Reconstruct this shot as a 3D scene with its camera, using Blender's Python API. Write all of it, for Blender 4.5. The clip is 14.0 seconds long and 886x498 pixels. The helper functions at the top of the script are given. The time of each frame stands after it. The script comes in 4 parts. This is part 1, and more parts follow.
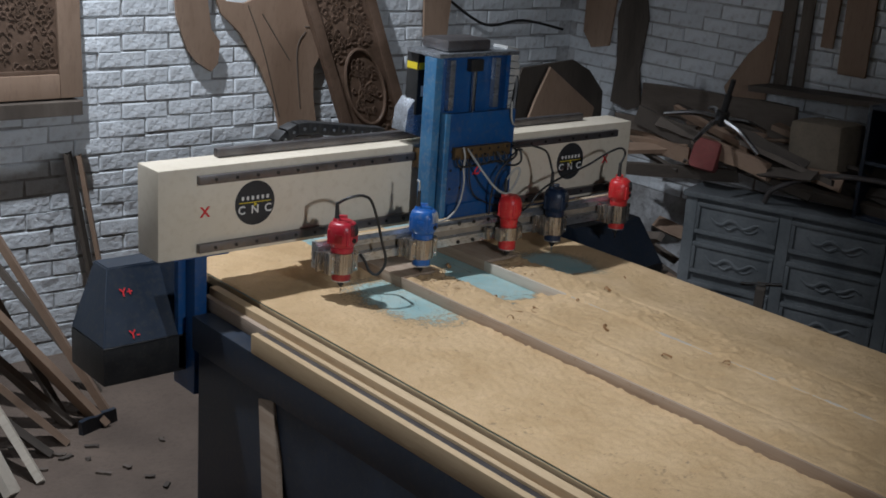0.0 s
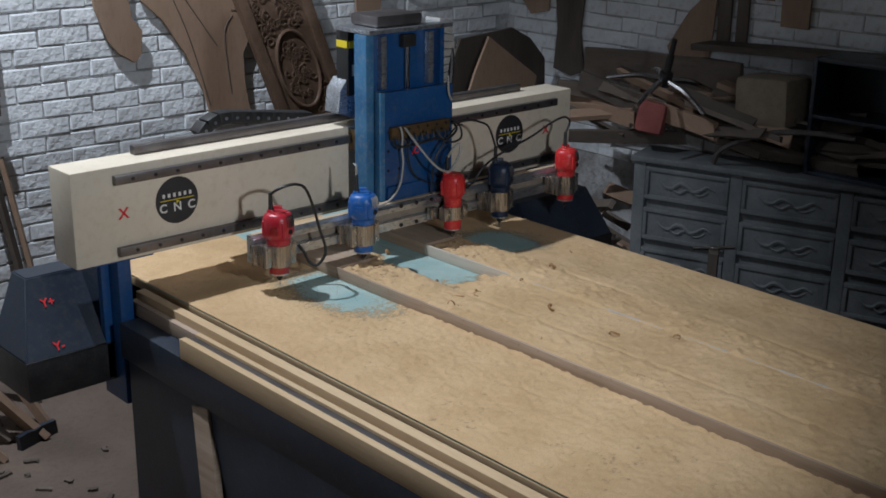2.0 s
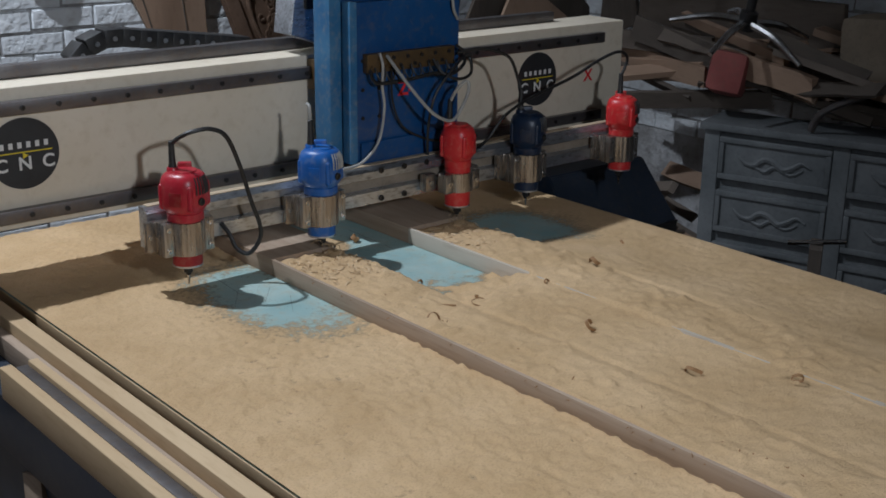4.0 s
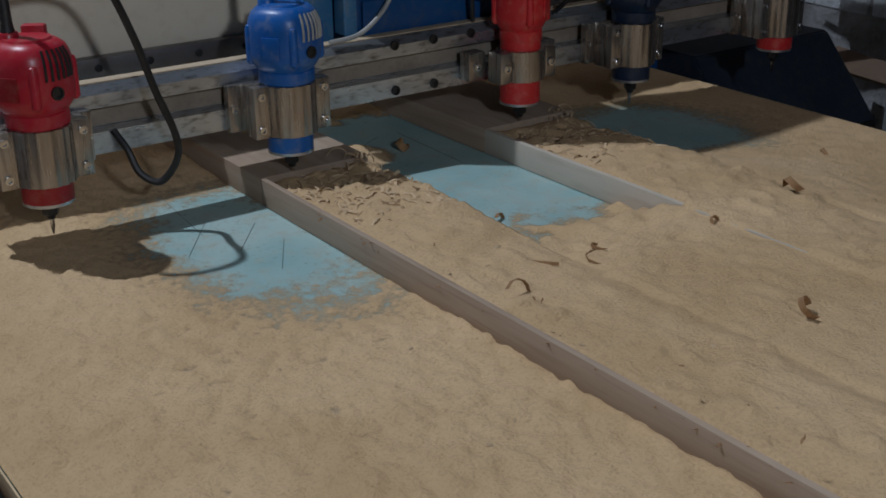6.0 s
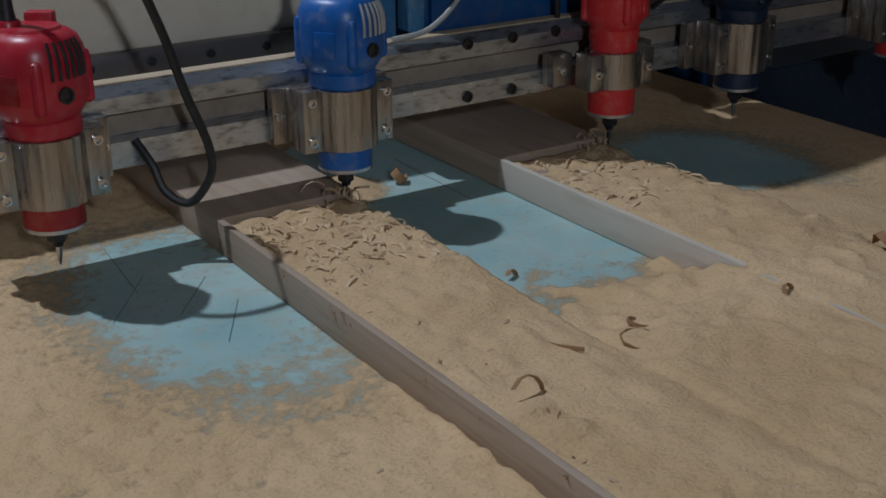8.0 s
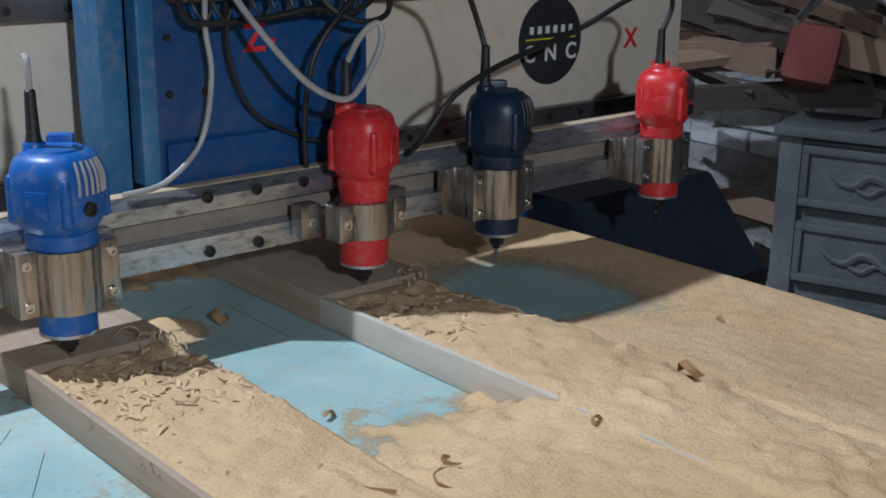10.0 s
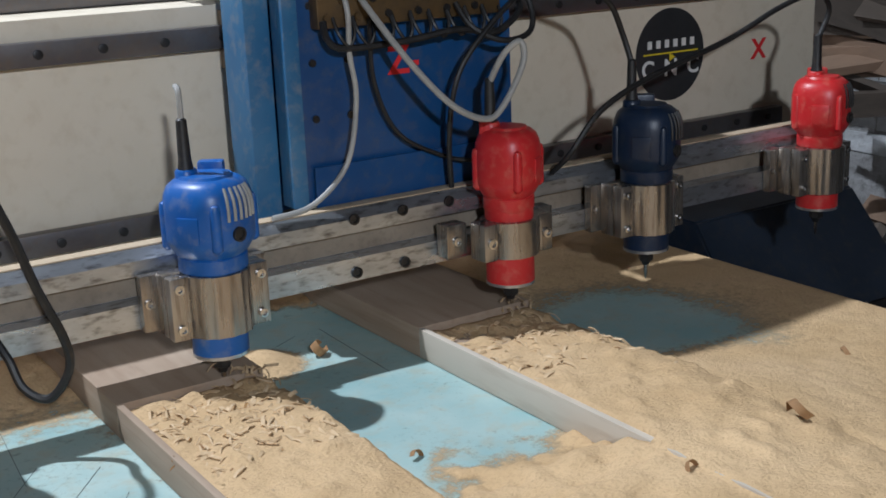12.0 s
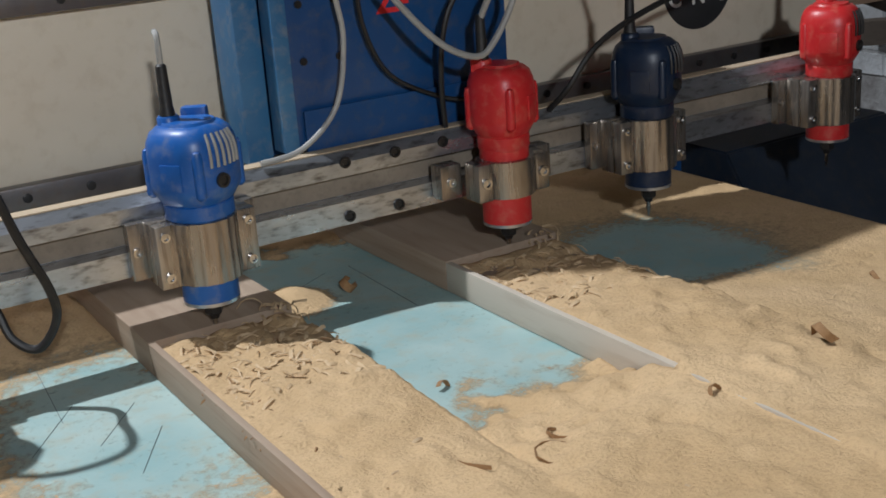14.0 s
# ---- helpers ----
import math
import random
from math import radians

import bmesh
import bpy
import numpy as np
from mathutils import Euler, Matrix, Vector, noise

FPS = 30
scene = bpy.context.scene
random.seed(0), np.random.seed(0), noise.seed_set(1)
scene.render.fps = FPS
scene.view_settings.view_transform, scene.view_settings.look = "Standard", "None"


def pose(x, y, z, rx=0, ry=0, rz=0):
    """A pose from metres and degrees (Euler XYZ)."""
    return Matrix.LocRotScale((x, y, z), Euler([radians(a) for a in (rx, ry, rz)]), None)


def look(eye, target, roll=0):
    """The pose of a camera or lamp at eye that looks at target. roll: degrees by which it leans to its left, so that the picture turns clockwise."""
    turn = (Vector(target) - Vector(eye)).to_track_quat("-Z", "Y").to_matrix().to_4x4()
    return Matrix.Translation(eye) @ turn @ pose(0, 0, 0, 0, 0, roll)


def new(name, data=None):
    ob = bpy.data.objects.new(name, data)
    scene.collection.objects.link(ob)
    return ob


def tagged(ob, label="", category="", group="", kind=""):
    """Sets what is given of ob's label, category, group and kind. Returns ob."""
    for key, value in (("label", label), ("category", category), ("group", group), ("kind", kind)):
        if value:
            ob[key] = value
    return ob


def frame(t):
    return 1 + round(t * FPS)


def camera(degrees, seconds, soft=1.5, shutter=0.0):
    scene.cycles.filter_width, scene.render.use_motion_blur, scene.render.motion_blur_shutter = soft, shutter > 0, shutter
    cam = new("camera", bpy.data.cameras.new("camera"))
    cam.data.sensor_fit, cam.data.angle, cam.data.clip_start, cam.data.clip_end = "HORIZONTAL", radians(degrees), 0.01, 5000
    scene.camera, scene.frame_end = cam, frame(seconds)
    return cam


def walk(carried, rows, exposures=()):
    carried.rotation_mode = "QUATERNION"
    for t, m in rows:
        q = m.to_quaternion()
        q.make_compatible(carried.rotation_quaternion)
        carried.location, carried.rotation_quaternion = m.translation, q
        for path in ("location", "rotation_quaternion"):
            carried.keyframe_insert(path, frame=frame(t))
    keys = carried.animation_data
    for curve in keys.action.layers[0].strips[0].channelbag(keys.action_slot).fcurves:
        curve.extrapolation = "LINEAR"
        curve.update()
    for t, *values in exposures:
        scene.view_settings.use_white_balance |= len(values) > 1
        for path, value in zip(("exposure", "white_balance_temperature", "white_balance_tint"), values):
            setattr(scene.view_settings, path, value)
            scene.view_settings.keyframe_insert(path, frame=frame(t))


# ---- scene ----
# ---- camera ----
cam = camera(40.0, 14.0, soft=1.7)
PATH = [
    (0, look((-2.574, -3.205, 2.202), (-1.320, -1.759, 1.622), 3.92)),
    (0.5, look((-2.380, -3.268, 2.225), (-1.151, -1.814, 1.612), 1.94)),
    (1, look((-2.394, -3.268, 2.224), (-1.146, -1.825, 1.624), 1.69)),
    (1.5, look((-2.409, -3.171, 2.207), (-1.129, -1.758, 1.602), 0.97)),
    (2, look((-2.377, -3.135, 2.193), (-1.090, -1.736, 1.572), 0.79)),
    (2.5, look((-2.109, -2.918, 2.052), (-0.808, -1.513, 1.472), 1.34)),
    (2.7, look((-1.637, -2.475, 1.845), (-0.355, -1.052, 1.268), 1.03)),
    (4.8, look((-1.165, -2.067, 1.624), (0.016, -0.589, 0.976), 0.35)),
    (5, look((-1.007, -1.932, 1.561), (0.134, -0.426, 0.907), -0.32)),
    (5.5, look((-0.844, -1.786, 1.473), (0.191, -0.224, 0.774), -0.66)),
    (6, look((-0.723, -1.488, 1.404), (0.346, 0.021, 0.642), -0.57)),
    (6.5, look((-0.620, -1.246, 1.326), (0.490, 0.244, 0.587), 0.03)),
    (7, look((-0.529, -1.200, 1.319), (0.491, 0.332, 0.536), 0.15)),
    (7.5, look((-0.508, -1.210, 1.325), (0.472, 0.347, 0.540), -0.59)),
    (8, look((-0.494, -1.230, 1.335), (0.533, 0.310, 0.579), -0.15)),
    (8.5, look((-0.494, -1.247, 1.339), (0.699, 0.220, 0.686), 1.13)),
    (8.7, look((-0.498, -1.251, 1.344), (0.766, 0.169, 0.724), 2.03)),
    (10.8, look((-0.418, -1.258, 1.369), (0.799, 0.232, 0.822), -1.25)),
    (11, look((-0.405, -1.271, 1.383), (0.755, 0.260, 0.825), -1.93)),
    (11.5, look((-0.387, -1.272, 1.366), (0.709, 0.309, 0.821), -1.95)),
    (12, look((-0.367, -1.261, 1.363), (0.686, 0.350, 0.819), -2.21)),
    (12.5, look((-0.352, -1.258, 1.368), (0.669, 0.366, 0.802), -2.83)),
    (13, look((-0.351, -1.255, 1.358), (0.688, 0.362, 0.807), -2.90)),
    (13.5, look((-0.352, -1.257, 1.356), (0.692, 0.354, 0.794), -2.93)),
    (14, look((-0.355, -1.280, 1.353), (0.621, 0.348, 0.723), -4.18)),
]
walk(cam, PATH, [(0.0, -0.36, 5550, 10), (2.5, -0.36, 5550, 10), (4.8, -0.72, 5400, 10), (6.2, -1.05, 5300, 10), (8.0, -1.05, 5250, 10), (8.7, -0.68, 5200, 10), (10.8, 0.15, 5200, 10), (12.5, 0.11, 5600, 10), (14.0, -0.02, 5750, 10)])

# ---- light ----
world = bpy.data.worlds.new("night")
scene.world = world
world.use_nodes = True
world.node_tree.nodes["Background"].inputs["Color"].default_value = (0.55, 0.65, 0.8, 1)
world.node_tree.nodes["Background"].inputs["Strength"].default_value = 0.008


def lamp(name, place, target, watts, size, colour, cone, blend):
    """A spot lamp, whose cone keeps its light off the right-hand wall."""
    data = bpy.data.lights.new(name, "SPOT")
    data.energy, data.shadow_soft_size, data.color = watts, size, colour
    data.spot_size, data.spot_blend = radians(cone), blend
    ob = new(name, data)
    ob.matrix_basis = look(place, target)
    return ob


# Unseen lamps placed along the cast shadows; cones narrowed to dim the right side.
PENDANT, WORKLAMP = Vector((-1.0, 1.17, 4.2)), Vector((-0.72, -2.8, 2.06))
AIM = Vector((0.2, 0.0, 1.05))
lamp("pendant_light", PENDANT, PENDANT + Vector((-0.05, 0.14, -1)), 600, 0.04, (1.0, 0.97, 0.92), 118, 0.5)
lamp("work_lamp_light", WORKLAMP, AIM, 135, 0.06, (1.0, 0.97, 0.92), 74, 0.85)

# ---- materials ----


def material(name, rough=0.6, metal=0.0):
    m = bpy.data.materials.new(name)
    m.use_nodes = True
    b = m.node_tree.nodes["Principled BSDF"]
    b.inputs["Roughness"].default_value, b.inputs["Metallic"].default_value = rough, metal
    return m, m.node_tree, b


def rgb(c):
    return (c[0], c[1], c[2], 1.0)


def mottled(name, base, second, third=None, scale=8.0, fine=90.0, rough=0.6, metal=0.0, bump=0.15, depth=0.002,
            stretch=(1, 1, 1), spread=(0.35, 0.65), dirt=0.35, vary=0.0, rough_vary=0.15):
    """Object-space noise at two scales: broad stains and fine grain, with relief."""
    m, nt, b = material(name, rough, metal)
    n, l = nt.nodes, nt.links
    co = n.new("ShaderNodeTexCoord")
    mp = n.new("ShaderNodeMapping")
    mp.inputs["Scale"].default_value = stretch
    l.new(co.outputs["Object"], mp.inputs["Vector"])
    big, small = n.new("ShaderNodeTexNoise"), n.new("ShaderNodeTexNoise")
    for t, s, d in ((big, scale, 5), (small, fine, 4)):
        t.inputs["Scale"].default_value, t.inputs["Detail"].default_value = s, d
        t.inputs["Roughness"].default_value = 0.6
        l.new(mp.outputs["Vector"], t.inputs["Vector"])
    ramp = n.new("ShaderNodeValToRGB")
    ramp.color_ramp.elements[0].position, ramp.color_ramp.elements[1].position = spread
    ramp.color_ramp.elements[0].color, ramp.color_ramp.elements[1].color = rgb(base), rgb(second)
    l.new(big.outputs["Fac"], ramp.inputs["Fac"])
    mix = n.new("ShaderNodeMix")
    mix.data_type, mix.blend_type = "RGBA", "MIX"
    l.new(ramp.outputs["Color"], mix.inputs[6])
    mix.inputs[7].default_value = rgb(third or [v * 0.6 for v in base])
    r2 = n.new("ShaderNodeMapRange")
    r2.inputs["From Min"].default_value, r2.inputs["From Max"].default_value = 0.5, 0.75
    r2.inputs["To Max"].default_value = dirt
    l.new(small.outputs["Fac"], r2.inputs["Value"])
    l.new(r2.outputs["Result"], mix.inputs["Factor"])
    out = mix.outputs[2]
    if vary:
        info, hsv, sc = n.new("ShaderNodeObjectInfo"), n.new("ShaderNodeHueSaturation"), n.new("ShaderNodeMapRange")
        sc.inputs["To Min"].default_value, sc.inputs["To Max"].default_value = 1 - vary, 1 + vary
        l.new(info.outputs["Random"], sc.inputs["Value"])
        l.new(sc.outputs["Result"], hsv.inputs["Value"])
        l.new(out, hsv.inputs["Color"])
        out = hsv.outputs["Color"]
    l.new(out, b.inputs["Base Color"])
    rr = n.new("ShaderNodeMapRange")
    rr.inputs["To Min"].default_value, rr.inputs["To Max"].default_value = max(0.03, rough - rough_vary), min(1, rough + rough_vary)
    l.new(big.outputs["Fac"], rr.inputs["Value"])
    l.new(rr.outputs["Result"], b.inputs["Roughness"])
    if bump:
        bp = n.new("ShaderNodeBump")
        bp.inputs["Strength"].default_value, bp.inputs["Distance"].default_value = bump, depth
        l.new(small.outputs["Fac"], bp.inputs["Height"])
        l.new(bp.outputs["Normal"], b.inputs["Normal"])
    return m


def plain(name, colour, rough=0.5, metal=0.0):
    m, nt, b = material(name, rough, metal)
    b.inputs["Base Color"].default_value = rgb(colour)
    return m


CREAM = mottled("cream_paint", (0.7, 0.62, 0.48), (0.78, 0.7, 0.56), (0.5, 0.4, 0.26), 2.5, 35, 0.45, bump=0.06, dirt=0.3)
BLUE = mottled("blue_paint", (0.008, 0.05, 0.165), (0.014, 0.075, 0.22), (0.12, 0.11, 0.1), 4, 60, 0.38, bump=0.05, dirt=0.35)
LIGHTBLUE = mottled("worn_light_blue_paint", (0.03, 0.12, 0.26), (0.06, 0.18, 0.33), (0.3, 0.28, 0.25), 8, 60, 0.45, bump=0.05, dirt=0.4)
CRIMSON = mottled("crimson_plastic", (0.36, 0.012, 0.026), (0.44, 0.018, 0.034), (0.4, 0.2, 0.16), 9, 70, 0.36, bump=0.04, dirt=0.25)
BRASS = mottled("dull_brass", (0.16, 0.1, 0.04), (0.1, 0.07, 0.04), (0.03, 0.025, 0.02), 30, 100, 0.45, 0.5)
DUSTFILM = mottled("dust_film", (0.42, 0.33, 0.22), (0.52, 0.42, 0.29), (0.28, 0.2, 0.12), 12, 150, 0.95, bump=0.6, depth=0.002)
GROOVE = mottled("brown_groove", (0.2, 0.165, 0.125), (0.28, 0.235, 0.18), (0.1, 0.08, 0.06), 14, 120, 0.8, bump=0.3)
DARKBLUE = mottled("dark_blue_steel", (0.012, 0.02, 0.035), (0.025, 0.035, 0.055), (0.08, 0.07, 0.05), 5, 50, 0.45, bump=0.05)
ALU = mottled("aluminium", (0.62, 0.66, 0.71), (0.4, 0.42, 0.45), (0.1, 0.09, 0.08), 22, 130, 0.3, 0.85, 0.25, dirt=0.85, stretch=(0.35, 1, 1))
CLAMP = mottled("clamp_aluminium", (0.3, 0.265, 0.23), (0.46, 0.43, 0.39), (0.11, 0.075, 0.05), 22, 140, 0.27, 0.85, 0.08, stretch=(1.4, 1.4, 0.12), dirt=0.6)
RAILSTEEL = mottled("rail_steel", (0.2, 0.19, 0.19), (0.12, 0.11, 0.11), (0.2, 0.13, 0.07), 8, 80, 0.4, 0.75)
REDP = mottled("red_plastic", (0.5, 0.016, 0.02), (0.6, 0.03, 0.03), (0.55, 0.3, 0.2), 9, 70, 0.38, bump=0.04, dirt=0.3)
DARKRED = mottled("dark_red_plastic", (0.22, 0.008, 0.012), (0.3, 0.012, 0.018), (0.3, 0.18, 0.12), 9, 70, 0.35, bump=0.04, dirt=0.3)
BLUEP = mottled("blue_plastic", (0.012, 0.085, 0.33), (0.02, 0.12, 0.42), (0.28, 0.28, 0.27), 9, 60, 0.38, bump=0.04, dirt=0.4)
NAVYP = mottled("navy_plastic", (0.006, 0.016, 0.04), (0.01, 0.024, 0.06), (0.09, 0.08, 0.07), 9, 70, 0.4, bump=0.04, dirt=0.3)
BLACK = mottled("black_rubber", (0.012, 0.012, 0.013), (0.02, 0.02, 0.02), (0.07, 0.055, 0.04), 20, 90, 0.5, bump=0.05)
GREYWIRE = mottled("grey_cable", (0.3, 0.3, 0.29), (0.4, 0.39, 0.36), None, 20, 90, 0.45, bump=0.0)
SAWDUST = mottled("sawdust", (0.51, 0.348, 0.175), (0.62, 0.44, 0.243), (0.31, 0.2, 0.1), 5, 230, 0.95, bump=0.8, depth=0.0035, dirt=0.45)
TEAL = mottled("teal_board", (0.25, 0.4, 0.4), (0.38, 0.49, 0.46), (0.4, 0.34, 0.22), 6, 34, 0.6, bump=0.08, dirt=0.5)
MDF = mottled("pale_board", (0.5, 0.36, 0.2), (0.6, 0.45, 0.27), (0.35, 0.22, 0.1), 4, 80, 0.75, stretch=(1, 0.15, 1))
WOOD = mottled("raw_wood", (0.28, 0.2, 0.135), (0.42, 0.33, 0.245), (0.17, 0.1, 0.06), 6, 70, 0.7, bump=0.25, stretch=(1, 0.12, 3))
PALEWOOD = mottled("dusty_wood", (0.45, 0.4, 0.33), (0.55, 0.49, 0.4), (0.28, 0.2, 0.13), 6, 70, 0.75, bump=0.2, stretch=(1, 0.12, 1))
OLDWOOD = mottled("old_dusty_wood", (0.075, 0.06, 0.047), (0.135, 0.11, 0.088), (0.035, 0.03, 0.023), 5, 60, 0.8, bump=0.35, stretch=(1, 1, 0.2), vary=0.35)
PLYWOOD = mottled("plywood_template", (0.27, 0.18, 0.12), (0.35, 0.245, 0.17), (0.15, 0.095, 0.06), 4, 50, 0.75, bump=0.1, stretch=(1, 1, 0.3), vary=0.15)
CARVED = mottled("carved_brown_wood", (0.11, 0.07, 0.045), (0.17, 0.11, 0.075), (0.05, 0.03, 0.02), 9, 70, 0.55, bump=0.4)
GREYWOOD = mottled("grey_dusty_cabinet", (0.085, 0.095, 0.1), (0.14, 0.15, 0.155), (0.04, 0.04, 0.04), 5, 60, 0.7, bump=0.25, vary=0.1)
WHITEBRICK = mottled("whitewashed_brick", (0.8, 0.835, 0.86), (0.68, 0.71, 0.735), (0.36, 0.33, 0.31), 2.0, 22, 0.85, bump=0.9, depth=0.014, dirt=0.42, vary=0.1)
MORTAR = mottled("whitewashed_mortar", (0.6, 0.61, 0.62), (0.26, 0.25, 0.24), (0.08, 0.07, 0.06), 4, 30, 0.95, bump=0.6, depth=0.02, dirt=0.5)
EARTH = mottled("dusty_floor", (0.1, 0.074, 0.057), (0.15, 0.112, 0.086), (0.055, 0.04, 0.03), 2.5, 50, 0.95, bump=0.6, depth=0.01)
PLASTER = mottled("dim_plaster", (0.3, 0.3, 0.3), (0.4, 0.4, 0.4), None, 2, 30, 0.9, bump=0.3)
INK = mottled("black_decal", (0.02, 0.022, 0.024), (0.03, 0.032, 0.034), None, 10, 60, 0.5, bump=0.0)
WHITEINK = plain("white_lettering", (0.75, 0.75, 0.72), 0.6)
REDINK = plain("red_lettering", (0.65, 0.02, 0.025), 0.6)
YELLOW = plain("yellow_label", (0.75, 0.6, 0.02), 0.5)
CHROME = mottled("chrome", (0.7, 0.7, 0.7), (0.55, 0.55, 0.56), (0.2, 0.15, 0.1), 10, 60, 0.15, 1.0, 0.0)
DARKSTEEL = mottled("dark_steel", (0.03, 0.03, 0.032), (0.05, 0.05, 0.05), (0.1, 0.08, 0.06), 10, 60, 0.4, 0.6)



def speckled_away(m):
    """Thin dust: grains let the board show through where the cover is thin."""
    nt = m.node_tree
    n, l = nt.nodes, nt.links
    at, noise_, less = n.new("ShaderNodeAttribute"), n.new("ShaderNodeTexNoise"), n.new("ShaderNodeMapRange")
    co = n.new("ShaderNodeTexCoord")
    at.attribute_name = "cover"
    noise_.inputs["Scale"].default_value, noise_.inputs["Detail"].default_value, noise_.inputs["Roughness"].default_value = 95, 6, 0.75
    l.new(co.outputs["Object"], noise_.inputs["Vector"])
    sub = n.new("ShaderNodeMath")
    sub.operation = "ADD"
    l.new(at.outputs["Fac"], sub.inputs[0])
    wide = n.new("ShaderNodeMapRange")
    wide.inputs["From Min"].default_value, wide.inputs["From Max"].default_value = 0.28, 0.72
    wide.inputs["To Max"].default_value = 0.5
    l.new(noise_.outputs["Fac"], wide.inputs["Value"])
    l.new(wide.outputs["Result"], sub.inputs[1])
    less.inputs["From Min"].default_value, less.inputs["From Max"].default_value = 0.4, 1.0
    l.new(sub.outputs[0], less.inputs["Value"])
    l.new(less.outputs["Result"], n["Principled BSDF"].inputs["Alpha"])
    return m


speckled_away(SAWDUST)

# ---- building helpers ----


def box(bm, x0, x1, y0, y1, z0, z1, bevel=0.0, m=None):
    v = [bm.verts.new((x, y, z)) for z in (z0, z1) for y in (y0, y1) for x in (x0, x1)]
    f = [bm.faces.new([v[i] for i in q]) for q in ((0, 2, 3, 1), (4, 5, 7, 6), (0, 1, 5, 4), (2, 6, 7, 3), (0, 4, 6, 2), (1, 3, 7, 5))]
    if bevel:
        e = {e for q in f for e in q.edges}
        r = bmesh.ops.bevel(bm, geom=list(e), offset=bevel, segments=2, affect="EDGES", profile=0.6)
        v = list({w for q in r["faces"] for w in q.verts} | {w for w in v if w.is_valid})
    if m is not None:
        bmesh.ops.transform(bm, matrix=m, verts=v)
    return bm


def lathe(bm, profile, steps=28, m=None, squash=None):
    """A turned body about z from (radius, height) pairs, closed at both ends. squash(angle, z) scales the radius."""
    rings = []
    for r, z in profile:
        ring = []
        for i in range(steps):
            a = 2 * math.pi * i / steps
            k = squash(a, z) if squash else 1
            ring.append(bm.verts.new((r * k * math.cos(a), r * k * math.sin(a), z)))
        rings.append(ring)
    for a, b in zip(rings, rings[1:]):
        for i in range(steps):
            bm.faces.new((a[i], a[(i + 1) % steps], b[(i + 1) % steps], b[i]))
    bm.faces.new(rings[0][::-1])
    bm.faces.new(rings[-1])
    if m is not None:
        bmesh.ops.transform(bm, matrix=m, verts=[v for r in rings for v in r])
    return bm


def sweep(bm, points, radius, steps=8, m=None):
    """A round tube along a smoothed line of points; radius is one number or one for each point."""
    pts = [Vector(p) for p in points]
    rad = radius if hasattr(radius, "__len__") else [radius] * len(pts)
    fine, fr = [], []
    for i in range(len(pts) - 1):
        p0, p1, p2, p3 = pts[max(i - 1, 0)], pts[i], pts[i + 1], pts[min(i + 2, len(pts) - 1)]
        n = 6 if len(pts) > 2 else 1
        for k in range(n):
            t = k / n
            fine.append(0.5 * (2 * p1 + (p2 - p0) * t + (2 * p0 - 5 * p1 + 4 * p2 - p3) * t * t + (3 * p1 - p0 - 3 * p2 + p3) * t**3))
            fr.append(rad[i] * (1 - t) + rad[i + 1] * t)
    fine.append(pts[-1])
    fr.append(rad[-1])
    rings, up = [], Vector((0.13, 0.21, 0.97))
    for i, p in enumerate(fine):
        d = (fine[min(i + 1, len(fine) - 1)] - fine[max(i - 1, 0)]).normalized()
        side = d.cross(up)
        side = side.normalized() if side.length > 1e-4 else d.orthogonal().normalized()
        up = side.cross(d).normalized()
        rings.append([bm.verts.new(p + fr[i] * (math.cos(2 * math.pi * k / steps) * side + math.sin(2 * math.pi * k / steps) * up)) for k in range(steps)])
    for a, b in zip(rings, rings[1:]):
        for i in range(steps):
            bm.faces.new((a[i], b[i], b[(i + 1) % steps], a[(i + 1) % steps]))
    bm.faces.new(rings[0])
    bm.faces.new(rings[-1][::-1])
    if m is not None:
        bmesh.ops.transform(bm, matrix=m, verts=[v for r in rings for v in r])
    return bm


def slab(bm, outline, y0, y1, m=None):
    """A board cut to an outline of (x, z) pairs, from y0 to y1."""
    a = [bm.verts.new((x, y0, z)) for x, z in outline]
    b = [bm.verts.new((x, y1, z)) for x, z in outline]
    bm.faces.new(a)
    bm.faces.new(b[::-1])
    n = len(a)
    for i in range(n):
        bm.faces.new((a[i], b[i], b[(i + 1) % n], a[(i + 1) % n]))
    if m is not None:
        bmesh.ops.transform(bm, matrix=m, verts=a + b)
    return bm


def mesh(name, bm, mat, smooth=False):
    bmesh.ops.recalc_face_normals(bm, faces=bm.faces)
    me = bpy.data.meshes.new(name)
    bm.to_mesh(me)
    bm.free()
    me.materials.append(mat)
    if smooth:
        me.polygons.foreach_set("use_smooth", [True] * len(me.polygons))
        me.set_sharp_from_angle(angle=radians(38))
    return me


def part(name, bm, mat, parent=None, label="", smooth=True):
    ob = new(name, mesh(name, bm, mat, smooth))
    if parent is not None:
        ob.parent = parent
    return tagged(ob, label) if label else ob


def thing(name, label, category, group="", place=None):
    ob = new(name)
    ob.empty_display_size = 0.05
    if place is not None:
        ob.matrix_basis = place
    return tagged(ob, label, category, group)


def setting(name, bm, mat, label, category, smooth=False):
    return tagged(part(name, bm, mat, None, "", smooth), label, category, "", "structure")


def BM():
    return bmesh.new()


